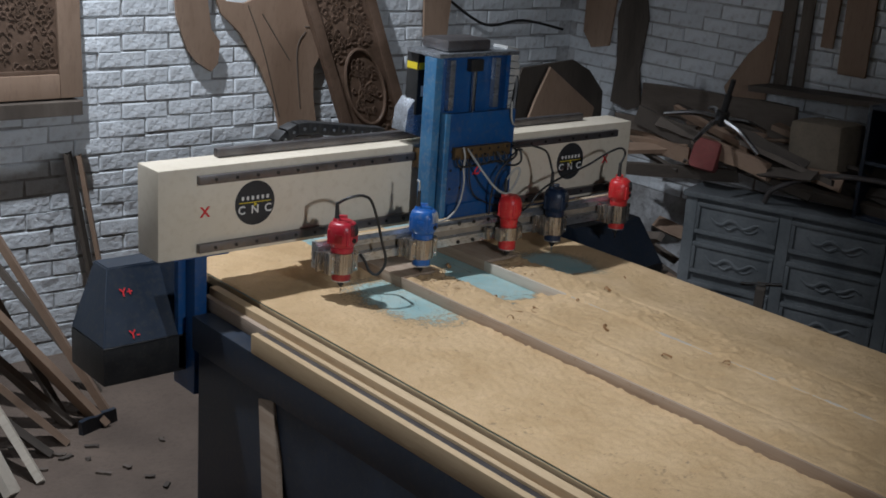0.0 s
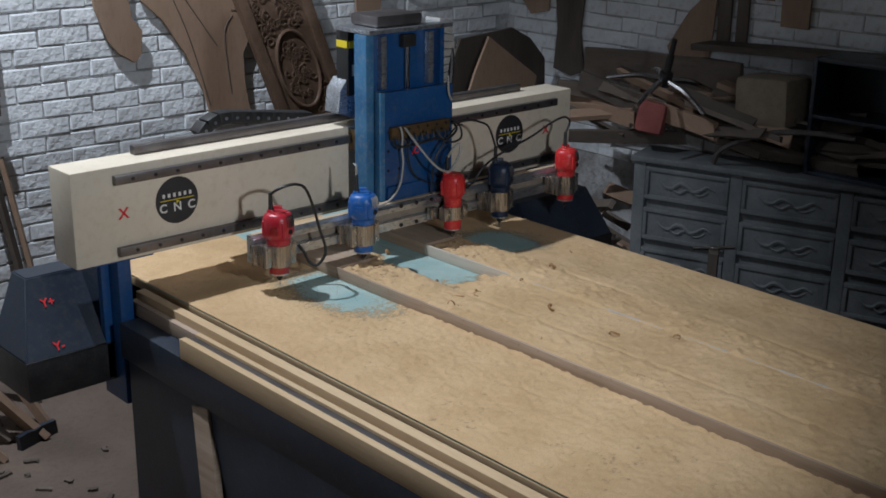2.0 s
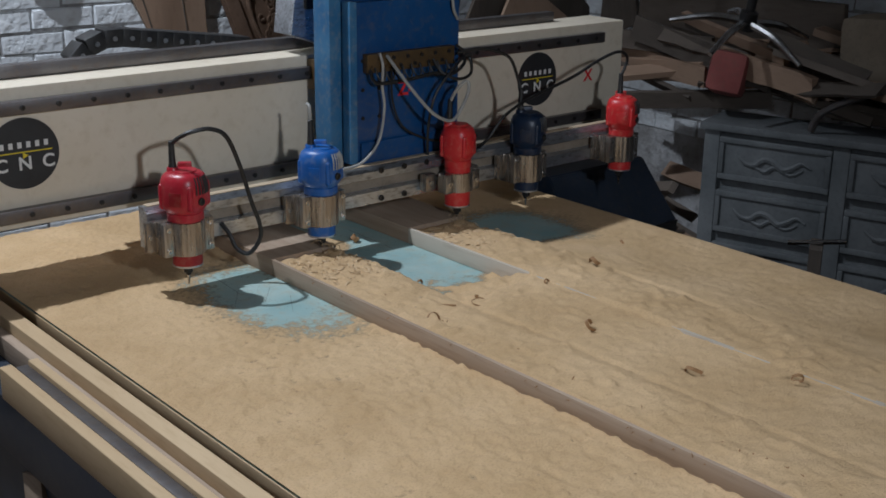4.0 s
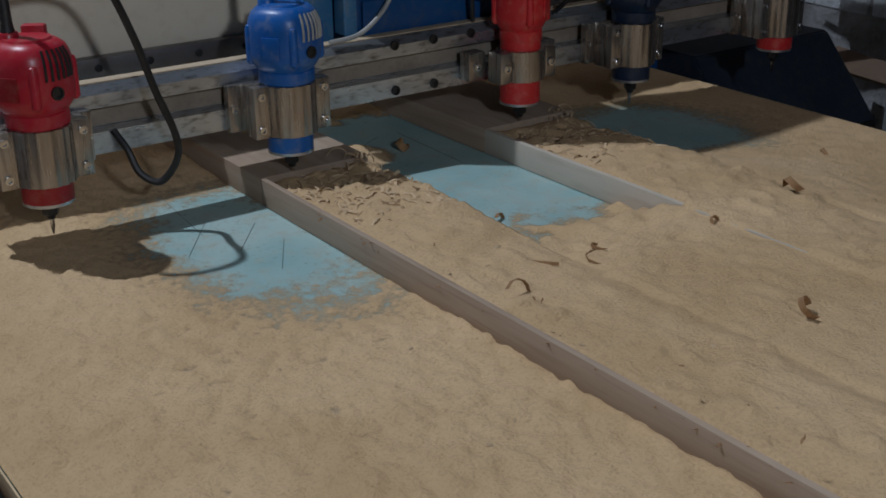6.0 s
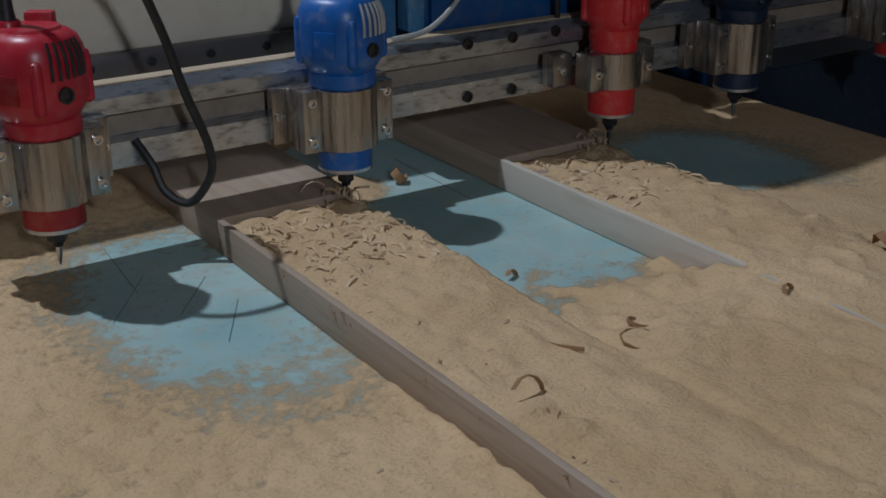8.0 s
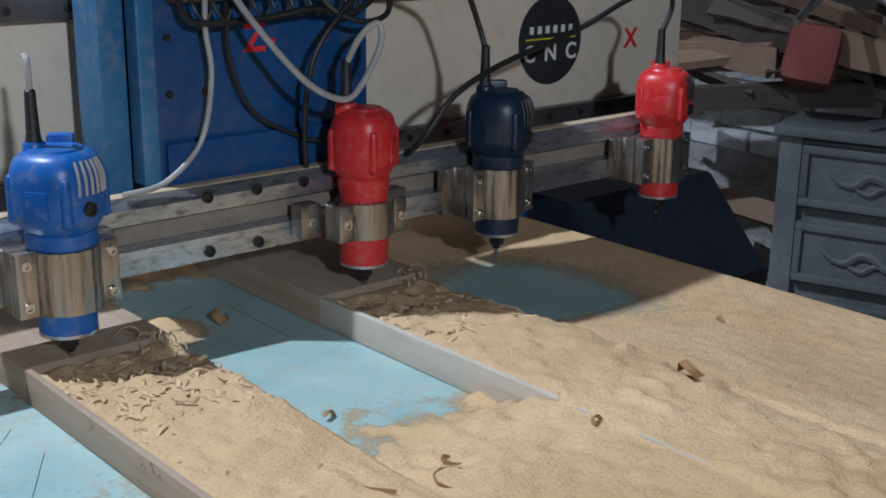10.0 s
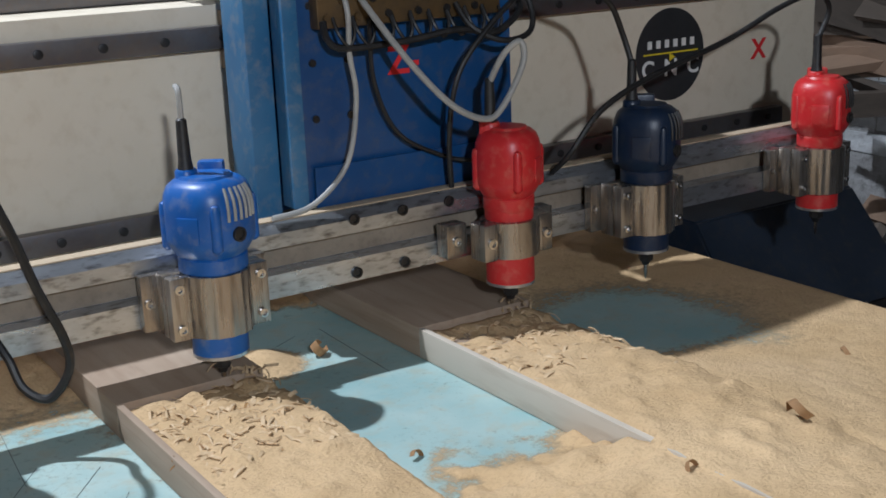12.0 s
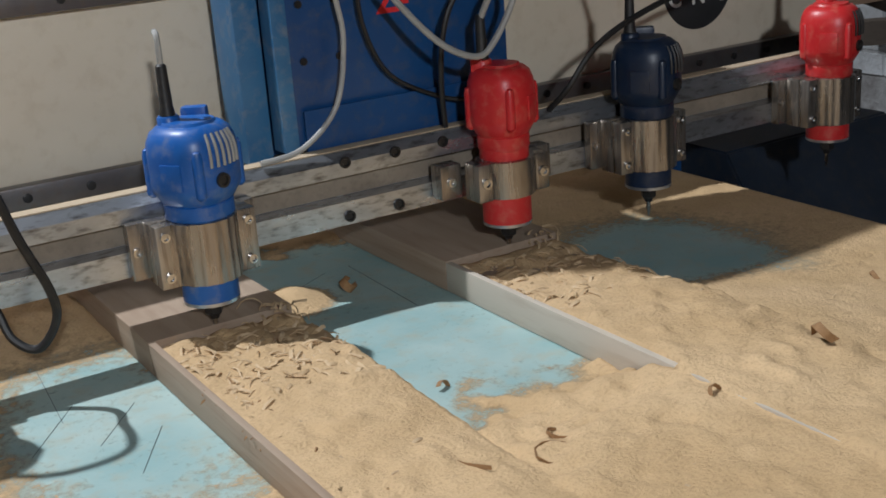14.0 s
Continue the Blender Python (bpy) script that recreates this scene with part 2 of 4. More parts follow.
# ---- the room ----
FLOOR, BACK, RIGHT, LEFT, FRONT, TOP = -0.15, 2.2, 3.05, -3.4, -4.4, 4.5
setting("floor", box(BM(), LEFT - 0.2, RIGHT + 0.2, FRONT - 0.2, BACK + 0.2, FLOOR - 0.1, FLOOR), EARTH, "dusty brown packed earth workshop floor", "floor")
setting("ceiling", box(BM(), LEFT - 0.2, RIGHT + 0.2, FRONT - 0.2, BACK + 0.2, TOP, TOP + 0.1), PLASTER, "dim grey plaster ceiling", "ceiling")
wall_back = setting("wall_back", box(BM(), LEFT, RIGHT, BACK + 0.006, BACK + 0.2, FLOOR, TOP), MORTAR, "whitewashed rough brick wall", "wall")
wall_right = setting("wall_right", box(BM(), RIGHT + 0.006, RIGHT + 0.2, FRONT, BACK + 0.2, FLOOR, TOP), MORTAR, "whitewashed rough brick wall in shade", "wall")
setting("wall_left", box(BM(), LEFT - 0.2, LEFT, FRONT, BACK + 0.2, FLOOR, TOP), PLASTER, "dim plastered wall", "wall")
setting("wall_front", box(BM(), LEFT, RIGHT, FRONT - 0.2, FRONT, FLOOR, TOP), PLASTER, "dim plastered wall", "wall")

# ---- the machine: bed, beam, carriage, routers ----
BED = 0.80
X0, X1, Y0, Y1 = -0.505, 1.013, -2.2, 0.66


def writing(text, size, mat, parent, m, name="lettering", label=""):
    data = bpy.data.curves.new(name, "FONT")
    data.body, data.size, data.align_x, data.align_y, data.extrude, data.offset = text, size, "CENTER", "CENTER", 0.0006, size * 0.02
    tmp = bpy.data.objects.new(name, data)
    scene.collection.objects.link(tmp)
    me = bpy.data.meshes.new_from_object(tmp.evaluated_get(bpy.context.evaluated_depsgraph_get()))
    bpy.data.objects.remove(tmp)
    me.materials.clear()
    me.materials.append(mat)
    ob = new(name, me)
    ob.parent, ob.matrix_basis = parent, m
    return tagged(ob, label) if label else ob


def bed():
    root = thing("machine_bed", "long steel machine bed with pale edge rails and teal top", "machine bed")
    part("spoil_board", box(BM(), X0, X1, Y0, Y1, BED - 0.03, BED - 0.0025, 0.001), MDF, root, "pale fibreboard spoil board")
    part("teal_laminate", box(BM(), X0 + 0.002, X1 - 0.002, Y0 + 0.002, Y1 - 0.002, BED - 0.0024, BED), TEAL, root, "teal laminate scored with cut lines")
    for name, x0, x1, y1, top, mat, label in (("edge_board", -0.561, -0.527, 0.34, 0.004, MDF, "pale dusty edge board"), ("gutter_board", -0.584, -0.562, 0.34, 0.03, WOOD, "brown board in the gutter"),
                                              ("edge_board", -0.604, -0.585, -0.1, 0.012, MDF, "pale dusty edge board"), ("guide_channel", -0.629, -0.605, -0.1, 0.02, RAILSTEEL, "grey steel guide channel"),
                                              ("edge_strip", -0.66, -0.636, -0.1, 0.012, MDF, "thin pale edge strip")):
        part(name, box(BM(), x0, x1, Y0, y1, BED - 0.077, BED - top, 0.002), mat, root, label)
    # Dark wood colour along the bottom of the narrow slot.
    part("channel_floor", box(BM(), -0.526, X0 - 0.0005, Y0, 0.34, BED - 0.077, BED - 0.06, 0.001), OLDWOOD, root, "dark floor of the gutter")
    # Dark strip stands in for the black gap beside the edge strip.
    part("dark_gap_strip", box(BM(), -0.6355, -0.6295, Y0, -0.1, BED - 0.077, BED - 0.035, 0.001), DARKSTEEL, root)
    for i, (x, y, ln, a) in enumerate(((-0.12, -0.07, 0.12, 55), (-0.06, -0.1, 0.1, 52), (-0.1, 0.02, 0.16, 85), (0.36, 0.08, 0.2, 88), (0.28, 0.15, 0.1, 30), (-0.05, -0.18, 0.1, 60))):
        part("score_line", box(BM(), -ln / 2, ln / 2, -0.0003, 0.0003, 0, 0.0003, 0, pose(x, y, BED + 0.0001, 0, 0, a)), DARKSTEEL, root)
    part("guide_rail", box(BM(), 1.03, 1.05, Y0, Y1, BED - 0.077, BED - 0.05, 0.002), RAILSTEEL, root)
    part("side_beam", box(BM(), -0.655, -0.5, Y0 + 0.02, 0.29, BED - 0.2, BED - 0.078, 0.004), DARKBLUE, root)
    part("side_beam", box(BM(), 0.96, 1.055, Y0 + 0.02, Y1, BED - 0.2, BED - 0.078, 0.004), DARKBLUE, root)
    part("side_panel", box(BM(), -0.64, -0.622, Y0 + 0.05, 0.27, FLOOR + 0.02, BED - 0.201, 0.003), DARKBLUE, root, "dark blue sheet side panel")
    part("front_beam", box(BM(), -0.495, 0.955, Y0 + 0.03, Y0 + 0.13, BED - 0.2, BED - 0.035, 0.004), DARKBLUE, root)
    part("rear_beam", box(BM(), -0.495, 0.955, Y1 - 0.12, Y1 - 0.02, BED - 0.2, BED - 0.035, 0.004), DARKBLUE, root)
    for x in (-0.3, 0.8):
        for y in (Y0 + 0.1, -0.55, Y1 - 0.2):
            part("leg", box(BM(), x, x + 0.07, y, y + 0.07, FLOOR, BED - 0.0305, 0.004), DARKBLUE, root)
    part("side_plank", box(BM(), -0.012, 0.012, -0.045, 0.045, 0, 0.76, 0.003, pose(-0.7, -0.36, FLOOR, -14, 5, 0)), WOOD, root, "pale plank propped against the bed")
    return root


bed()

BX0, BX1, BY0, BY1, BZ0, BZ1 = -0.8, 1.465, 0.255, 0.4, 0.94, 1.25


def beam():
    root = thing("gantry_beam", "cream painted steel gantry beam with linear rails and black round decals", "gantry")
    part("box_beam", box(BM(), BX0, BX1, BY0, BY1, BZ0, BZ1, 0.008), CREAM, root)
    for z in (1.208, 0.974):
        r = part("linear_rail", box(BM(), -0.66, 1.36, BY0 - 0.022, BY0 - 0.001, z - 0.015, z + 0.015, 0.003), RAILSTEEL, root, "dark steel linear rail")
        for i in range(25):
            b = BM()
            lathe(b, [(0.006, 0), (0.006, 0.003), (0.004, 0.0035)], 10, pose(-0.6 + i * 0.08, BY0 - 0.022, z, 90))
            part("bolt", b, DARKSTEEL, r)
    part("top_rack", box(BM(), -0.53, 1.25, 0.345, 0.375, BZ1 + 0.001, BZ1 + 0.03, 0.002), RAILSTEEL, root, "brown steel rack bar")
    for x, s in ((-0.437, 1), (1.098, 1)):
        d = part("round_decal", lathe(BM(), [(0.078, 0), (0.078, 0.0012)], 48, pose(x, BY0 - 0.0005, 1.105, 90)), INK, root, "black round maker's decal")
        part("decal_line", box(BM(), x - 0.062, x + 0.062, BY0 - 0.0032, BY0 - 0.0018, 1.107, 1.1095), YELLOW, d)
        part("decal_pointer", lathe(BM(), [(0.008, 0), (0.008, 0.001)], 3, pose(x, BY0 - 0.0032, 1.101, 90, 0, 0)), YELLOW, d)
        for i in range(6):
            part("name_bar", box(BM(), x - 0.053 + i * 0.0195, x - 0.044 + i * 0.0195, BY0 - 0.0032, BY0 - 0.0018, 1.1175, 1.1305), WHITEINK, d)
        writing("C  N  C", 0.04, WHITEINK, d, pose(x, BY0 - 0.0025, 1.082, 90), "decal_lettering")
    for x in (-0.629, 1.314):
        writing("X", 0.05, REDINK, root, pose(x, BY0 - 0.001, 1.093, 90), "axis_letter", "red painted axis letter")
    for x, s in ((-0.765, 1), (0.93, 1)):
        u = part("upright", box(BM(), x + 0.125, x + 0.173, 0.3, 0.45, 0.42, 0.93, 0.006), BLUE, root, "blue painted upright plate")
        part("top_flange", box(BM(), x + 0.03, x + 0.24, 0.27, 0.48, 0.931, 0.949, 0.004), BLUE, root)
        part("side_gusset", box(BM(), x + 0.095, x + 0.1245, 0.36, 0.39, 0.5, 0.93, 0.004), BLUE, root)
    return root


beam()


def drive_box(x0, x1, y0, y1, z0, z1, lip, inset, letters):
    """A sheet-steel housing: upright lip below, sloped front and outer side above."""
    root = thing("drive_housing", "black steel sloped drive housing beside the gantry upright", "machine housing")
    b = BM()
    low = [(x0, y0), (x1, y0), (x1, y1), (x0, y1)]
    high = [(x0 + inset, y0 + 0.15), (x1 - 0.01, y0 + 0.15), (x1 - 0.01, y1 - 0.005), (x0 + inset, y1 - 0.005)]
    rings = [[b.verts.new((x, y, z)) for x, y in ring] for ring, z in ((low, z0 + lip), (high, z1))]
    for k in range(4):
        b.faces.new((rings[0][k], rings[0][(k + 1) % 4], rings[1][(k + 1) % 4], rings[1][k]))
    b.faces.new(rings[0][::-1])
    b.faces.new(rings[1])
    bmesh.ops.bevel(b, geom=list(b.edges), offset=0.004, segments=2, affect="EDGES")
    h = part("sloped_cover", b, DARKBLUE, root)
    part("base_skirt", box(BM(), x0, x1, y0, y1, z0, z0 + lip - 0.001, 0.004), BLACK, root, "black lower skirt")
    part("seam_strip", box(BM(), x0, x1, y0 - 0.003, y0 + 0.004, z0 + lip - 0.004, z0 + lip + 0.002, 0.001), DARKSTEEL, root)
    if letters:
        slope = math.degrees(math.atan2(z1 - z0 - lip, 0.15))
        for i, k, x in ((0.12, "Y-", 0.12), (0.66, "Y+", 0.13)):
            writing(k, 0.04, REDINK, h, pose(x0 + x, y0 + 0.15 * i - 0.003, z0 + lip + 0.001 + (z1 - z0 - lip) * i, slope), "axis_letter", "pink painted axis letters")
    return root


drive_box(-0.945, -0.535, 0.36, 0.62, 0.495, 0.86, 0.135, 0.085, True)
drive_box(1.14, 1.6, 0.1, 0.6, 0.42, 0.8, 0.2, 0.02, False)


# The carriage and the routers share one origin, the axis of the blue router, and travel along the beam together.
MOVERS = []


def carriage():
    root = thing("z_axis_carriage", "blue painted z axis carriage with motor, slides and aluminium tool bar", "machine carriage")
    MOVERS.append((root, 0.01))
    c = part("column", box(BM(), 0.106, 0.14, 0.122, 0.188, 0.985, 1.59, 0.002), LIGHTBLUE, root, "worn light blue steel side plate")
    part("back_plate", box(BM(), 0.1405, 0.45, 0.15, 0.188, 0.985, 1.59, 0.003), BLUE, root)
    part("side_plate", box(BM(), 0.4505, 0.47, 0.122, 0.188, 1.2, 1.59, 0.003), BLUE, root)
    f = part("front_plate", box(BM(), 0.1625, 0.487, 0.092, 0.118, 1.0, 1.39, 0.003), BLUE, root, "blue painted front plate")
    part("plate_edge", box(BM(), 0.141, 0.162, 0.088, 0.121, 1.0, 1.393, 0.002), LIGHTBLUE, root, "worn light blue edge")
    for x in (0.19, 0.41):
        part("slide_rail", box(BM(), x - 0.012, x + 0.012, 0.125, 0.149, 1.395, 1.58, 0.002), ALU, root)
        part("slide_block", box(BM(), x - 0.02, x + 0.02, 0.1185, 0.149, 1.05, 1.35, 0.002), DARKSTEEL, root)
    part("lead_screw", lathe(BM(), [(0.009, 1.02), (0.009, 1.57)], 14, pose(0.305, 0.135, 0)), CHROME, root)
    part("screw_block", box(BM(), 0.275, 0.335, 0.121, 0.149, 1.535, 1.58, 0.003), DARKSTEEL, root)
    part("top_plate", box(BM(), 0.11, 0.5, 0.11, 0.3, 1.592, 1.607, 0.002), ALU, root, "bare steel top plate")
    m = part("motor_mount", box(BM(), 0.17, 0.38, 0.14, 0.29, 1.608, 1.65, 0.012), RAILSTEEL, root, "grey steel pulley cover")
    part("motor", box(BM(), 0.128, 0.2, 0.25, 0.32, 1.36, 1.591, 0.006), BLACK, root, "black stepper motor with yellow label")
    part("motor_label", box(BM(), 0.1265, 0.1278, 0.255, 0.315, 1.53, 1.555), YELLOW, root)
    part("motor_label", box(BM(), 0.132, 0.19, 0.2482, 0.2498, 1.53, 1.555), YELLOW, root)
    part("motor_label", box(BM(), 0.145, 0.175, 0.2482, 0.2498, 1.43, 1.47), WHITEINK, root)
    g = BM()
    slab(g, [(0.09, 1.3), (0.21, 1.26), (0.21, 1.42), (0.13, 1.42), (0.1, 1.38)], 0.26, 0.34)
    part("gear_cover", g, ALU, root, "pale metal gear cover")
    h = BM()
    for i in range(13):
        box(h, -0.03, 0.03, -0.04, 0.04, -0.0125, 0.0125, 0.003, Matrix.Translation((0.51 + 0.02 * math.sin(i * 0.35), 0.2, 1.6 - i * 0.028)) @ pose(0, 0, 0, 0, 10 * math.cos(i * 0.35), 0))
    part("side_cable_chain", h, GREYWIRE, root, "grey plastic cable chain")
    part("side_hose", sweep(BM(), [(0.5, 0.2, 1.58), (0.545, 0.17, 1.5), (0.53, 0.15, 1.4), (0.5, 0.14, 1.28), (0.49, 0.16, 1.22)], 0.011), BLACK, root, "black corrugated hose")
    part("side_wire", sweep(BM(), [(0.47, 0.1, 1.4), (0.452, 0.08, 1.42), (0.455, 0.078, 1.36), (0.48, 0.09, 1.33)], 0.004), GREYWIRE, root)
    t = part("terminal_strip", box(BM(), 0.18, 0.455, 0.07, 0.0915, 1.222, 1.268, 0.003), BRASS, root, "brass and black terminal strip")
    for i in range(12):
        part("terminal_screw", lathe(BM(), [(0.005, 0), (0.005, 0.004)], 8, pose(0.192 + i * 0.022, 0.07, 1.245 + (0.01 if i % 2 else -0.01), 90)), BRASS if i < 3 else DARKSTEEL, t)
    for i in range(9):
        x = 0.2 + i * 0.028
        part("terminal_wire", sweep(BM(), [(x, 0.069, 1.235), (x + 0.002, 0.058, 1.215), (x + 0.014, 0.056, 1.2), (x + 0.024, 0.058, 1.214), (x + 0.026, 0.068, 1.232)], 0.0022, 6), BLACK, t)
    part("wire_loop", sweep(BM(), [(0.185, 0.066, 1.232), (0.187, 0.06, 1.21), (0.21, 0.058, 1.198), (0.3, 0.056, 1.2), (0.37, 0.05, 1.208), (0.43, 0.05, 1.2), (0.48, 0.06, 1.225), (0.49, 0.1, 1.25)], 0.0045, 7), BLACK, t)
    part("wire_loop", sweep(BM(), [(0.38, 0.066, 1.24), (0.39, 0.045, 1.21), (0.43, 0.03, 1.19), (0.475, 0.03, 1.2), (0.485, 0.05, 1.24), (0.45, 0.06, 1.27)], 0.004, 7), BLACK, t)
    part("drop_wire", sweep(BM(), [(0.213, 0.066, 1.27), (0.214, 0.055, 1.24), (0.216, 0.06, 1.19), (0.222, 0.06, 1.134), (0.204, 0.06, 1.055), (0.15, 0.055, 1.011), (0.093, 0.055, 1.003)], 0.0036, 8), GREYWIRE, root, "pale grey wire drooping to the tool bar")
    part("drop_wire", sweep(BM(), [(0.25, 0.066, 1.23), (0.255, 0.07, 1.15), (0.29, 0.075, 1.08), (0.36, 0.075, 1.04), (0.4, 0.06, 1.03)], 0.003, 8), BLACK, root)
    writing("Z-", 0.05, REDINK, f, pose(0.313, 0.0912, 1.17, 90), "axis_letter", "red painted axis letter")
    for i in range(4):
        for k in range(2):
            part("plate_bolt", lathe(BM(), [(0.005, 0), (0.005, 0.003)], 8, pose(0.18 + k * 0.05, 0.092, 1.04 + i * 0.07, 90)), DARKSTEEL, f)
    for z in (1.208, 0.974):
        part("rail_slider", box(BM(), 0.16, 0.22, 0.19, 0.252, z - 0.03, z + 0.03, 0.003), RAILSTEEL, root)
        part("rail_slider", box(BM(), 0.4, 0.46, 0.19, 0.252, z - 0.03, z + 0.03, 0.003), RAILSTEEL, root)
    bar = BM()
    swap = Matrix(((0, 1, 0, 0), (1, 0, 0, 0), (0, 0, 1, 0), (0, 0, 0, 1)))
    slab(bar, [(0.045, 0.905), (0.082, 0.905), (0.082, 0.997), (0.058, 0.997), (0.045, 0.986), (0.045, 0.968), (0.066, 0.965), (0.066, 0.938), (0.045, 0.935)], -0.43, 1.09, swap)
    tb = part("tool_bar", bar, ALU, root, "scuffed aluminium profile tool bar", False)
    # Strip browner and darker than the bar, laid in its groove.
    part("bar_groove", box(BM(), -0.428, 1.088, 0.0655, 0.066, 0.9385, 0.9645), GROOVE, tb, "brown groove strip")
    part("bar_dust", box(BM(), -0.42, 1.08, 0.06, 0.081, 0.9972, 0.9992, 0.0008), DUSTFILM, tb, "sawdust lying on the bar")
    part("rail_wiper", box(BM(), 0.128, 0.146, 0.2, 0.252, 1.165, 1.242, 0.003), BRASS, root, "brown rail wiper")
    for x in (0.2, 0.272, 0.344, 0.47):
        for z in (0.916, 0.986):
            part("socket_screw", lathe(BM(), [(0.0075, 0), (0.0075, 0.003), (0.005, 0.0032), (0.004, 0.001)], 14, pose(x, 0.0449, z, 90)), DARKSTEEL, tb)
    part("bar_bracket", box(BM(), 0.17, 0.46, 0.0825, 0.0875, 0.92, 1.05, 0.002), BLUE, root)
    return root


carriage()


def screw(parent, x, y, z, r=0.0055):
    part("clamp_screw", lathe(BM(), [(r, 0), (r, 0.004), (r * 0.6, 0.0042), (r * 0.55, 0.0015)], 12, pose(x, y, z, 90)), CHROME, parent)


CORD_X = [-0.018]


def router(offset, label, shell, low, strap, turn, cord, fat=1.0):
    """A palm router: ribbed head, neck, lower motor, steel ring, collet, bit, its clamp and its cord stub."""
    root = thing("palm_router", label, "router", "routers on the tool bar")
    MOVERS.append((root, offset))
    head = BM()
    boxy = lambda a, z: 1 + 0.03 * math.cos(4 * a)
    lathe(head, [(0.0365, 0.9735), (0.0385, 0.976), (0.0385, 0.991), (0.037, 0.9925), (0.0405, 0.996), (0.048, 1.008), (0.0495, 1.014), (0.0495, 1.052), (0.0475, 1.064), (0.043, 1.074), (0.035, 1.08), (0.03, 1.081), (0.028, 1.084), (0.01, 1.085)], 44, pose(0, 0, 0, 0, 0, turn + 45) @ Matrix.Diagonal((fat, fat, 1, 1)), boxy)
    h = part("motor_housing", head, shell, root)
    for i in range(4):
        a = radians(turn - 45 + 90 * i)
        part("lug", lathe(BM(), [(0.003, 1.002), (0.0065, 1.006), (0.0065, 1.05), (0.005, 1.056), (0.002, 1.058)], 12, pose(0.0485 * fat * math.cos(a), 0.0485 * fat * math.sin(a), 0)), shell, h)
    for i in range(6):
        a = radians(turn - 28 + 9.5 * i)
        part("vent_slot", sweep(BM(), [(r * fat * math.cos(a), r * fat * math.sin(a), z) for r, z in ((0.0508, 1.037), (0.0508, 1.05), (0.0485, 1.0625), (0.043, 1.0735))], 0.0019, 6), GREYWIRE if shell is BLUEP else BLACK, h, "curved vent slot")
    a = radians(turn - 14)
    part("brush_cap", lathe(BM(), [(0.0085, 0), (0.0085, 0.007), (0.006, 0.0072), (0.0055, 0.004)], 16, Matrix.Translation((0.0455 * fat * math.cos(a), 0.0455 * fat * math.sin(a), 1.021)) @ pose(0, 0, 0, 0, 90, math.degrees(a))), BLACK, h, "round black brush cap")
    a = radians(turn + 115)
    part("switch_block", box(BM(), -0.015, 0.015, -0.008, 0.008, 1.07, 1.093, 0.004, Matrix.Translation((0.032 * fat * math.cos(a), 0.032 * fat * math.sin(a), 0)) @ pose(0, 0, 0, 0, 0, math.degrees(a) + 90)), shell, h)
    a = radians(turn - 82)
    part("name_plate", box(BM(), -0.013, 0.013, -0.0015, 0.0015, 1.014, 1.044, 0.001, Matrix.Translation((0.0482 * fat * math.cos(a), 0.0482 * fat * math.sin(a), 0)) @ pose(0, 0, 0, 0, 0, math.degrees(a) + 90)), low, h)
    part("cord_boss", lathe(BM(), [(0.013, 1.07), (0.0125, 1.088), (0.011, 1.09)], 18, pose(CORD_X[0], 0.012, 0)), shell, h)
    part("lower_motor", lathe(BM(), [(0.0325, 0.876), (0.0325, 0.9), (0.0325, 0.978)], 36), low, root)
    part("end_ring", lathe(BM(), [(0.027, 0.871), (0.0328, 0.872), (0.0328, 0.876)], 36), ALU, root)
    part("collet_nut", lathe(BM(), [(0.009, 0.854), (0.011, 0.856), (0.011, 0.871)], 6), DARKSTEEL, root)
    part("collet", lathe(BM(), [(0.005, 0.848), (0.007, 0.854)], 12), DARKSTEEL, root)
    part("bit", lathe(BM(), [(0.0006, 0.826), (0.0015, 0.829), (0.0032, 0.838), (0.0032, 0.849)], 10), CHROME, root)
    cl = BM()
    if strap:
        lathe(cl, [(0.036, 0.912), (0.0385, 0.913), (0.0385, 0.961), (0.036, 0.962)], 40)
        k = part("clamp", cl, CLAMP, root, "dull tan strap clamp")
        for s in (-1, 1):
            part("clamp_ear", box(BM(), min(s * 0.034, s * 0.056), max(s * 0.034, s * 0.056), -0.022, 0.012, 0.912, 0.962, 0.003), CLAMP, k)
            part("clamp_foot", box(BM(), min(s * 0.056, s * 0.088), max(s * 0.056, s * 0.088), 0.018, 0.044, 0.914, 0.96, 0.003), CLAMP, k)
            screw(k, s * 0.045, -0.022, 0.937, 0.007)
            screw(k, s * 0.073, 0.018, 0.937, 0.006)
    else:
        flute = lambda a, z: 1 + 0.028 * max(-0.4, math.cos(16 * a))
        lathe(cl, [(0.037, 0.9), (0.0395, 0.901), (0.0395, 0.973), (0.037, 0.974)], 72, None, flute)
        k = part("clamp", cl, CLAMP, root, "ribbed aluminium clamp block")
        for s in (-1, 1):
            part("clamp_flange", box(BM(), min(s * 0.03, s * 0.06), max(s * 0.03, s * 0.06), -0.014, 0.004, 0.9, 0.974, 0.002), CLAMP, k)
            part("clamp_rear", box(BM(), min(s * 0.028, s * 0.06), max(s * 0.028, s * 0.06), 0.006, 0.03, 0.9, 0.974, 0.002), CLAMP, k)
            part("clamp_foot", box(BM(), min(s * 0.045, s * 0.078), max(s * 0.045, s * 0.078), 0.0305, 0.0445, 0.903, 0.971, 0.002), CLAMP, k)
            for z in (0.913, 0.961):
                screw(k, s * 0.05, -0.014, z)
            screw(k, s * 0.07, 0.0305, 0.937)
    part("cord_boot", lathe(BM(), [(0.009, 1.0905), (0.0075, 1.1), (0.006, 1.145), (0.004, 1.147)], 14, pose(CORD_X[0], 0.012, 0)), BLACK, root)
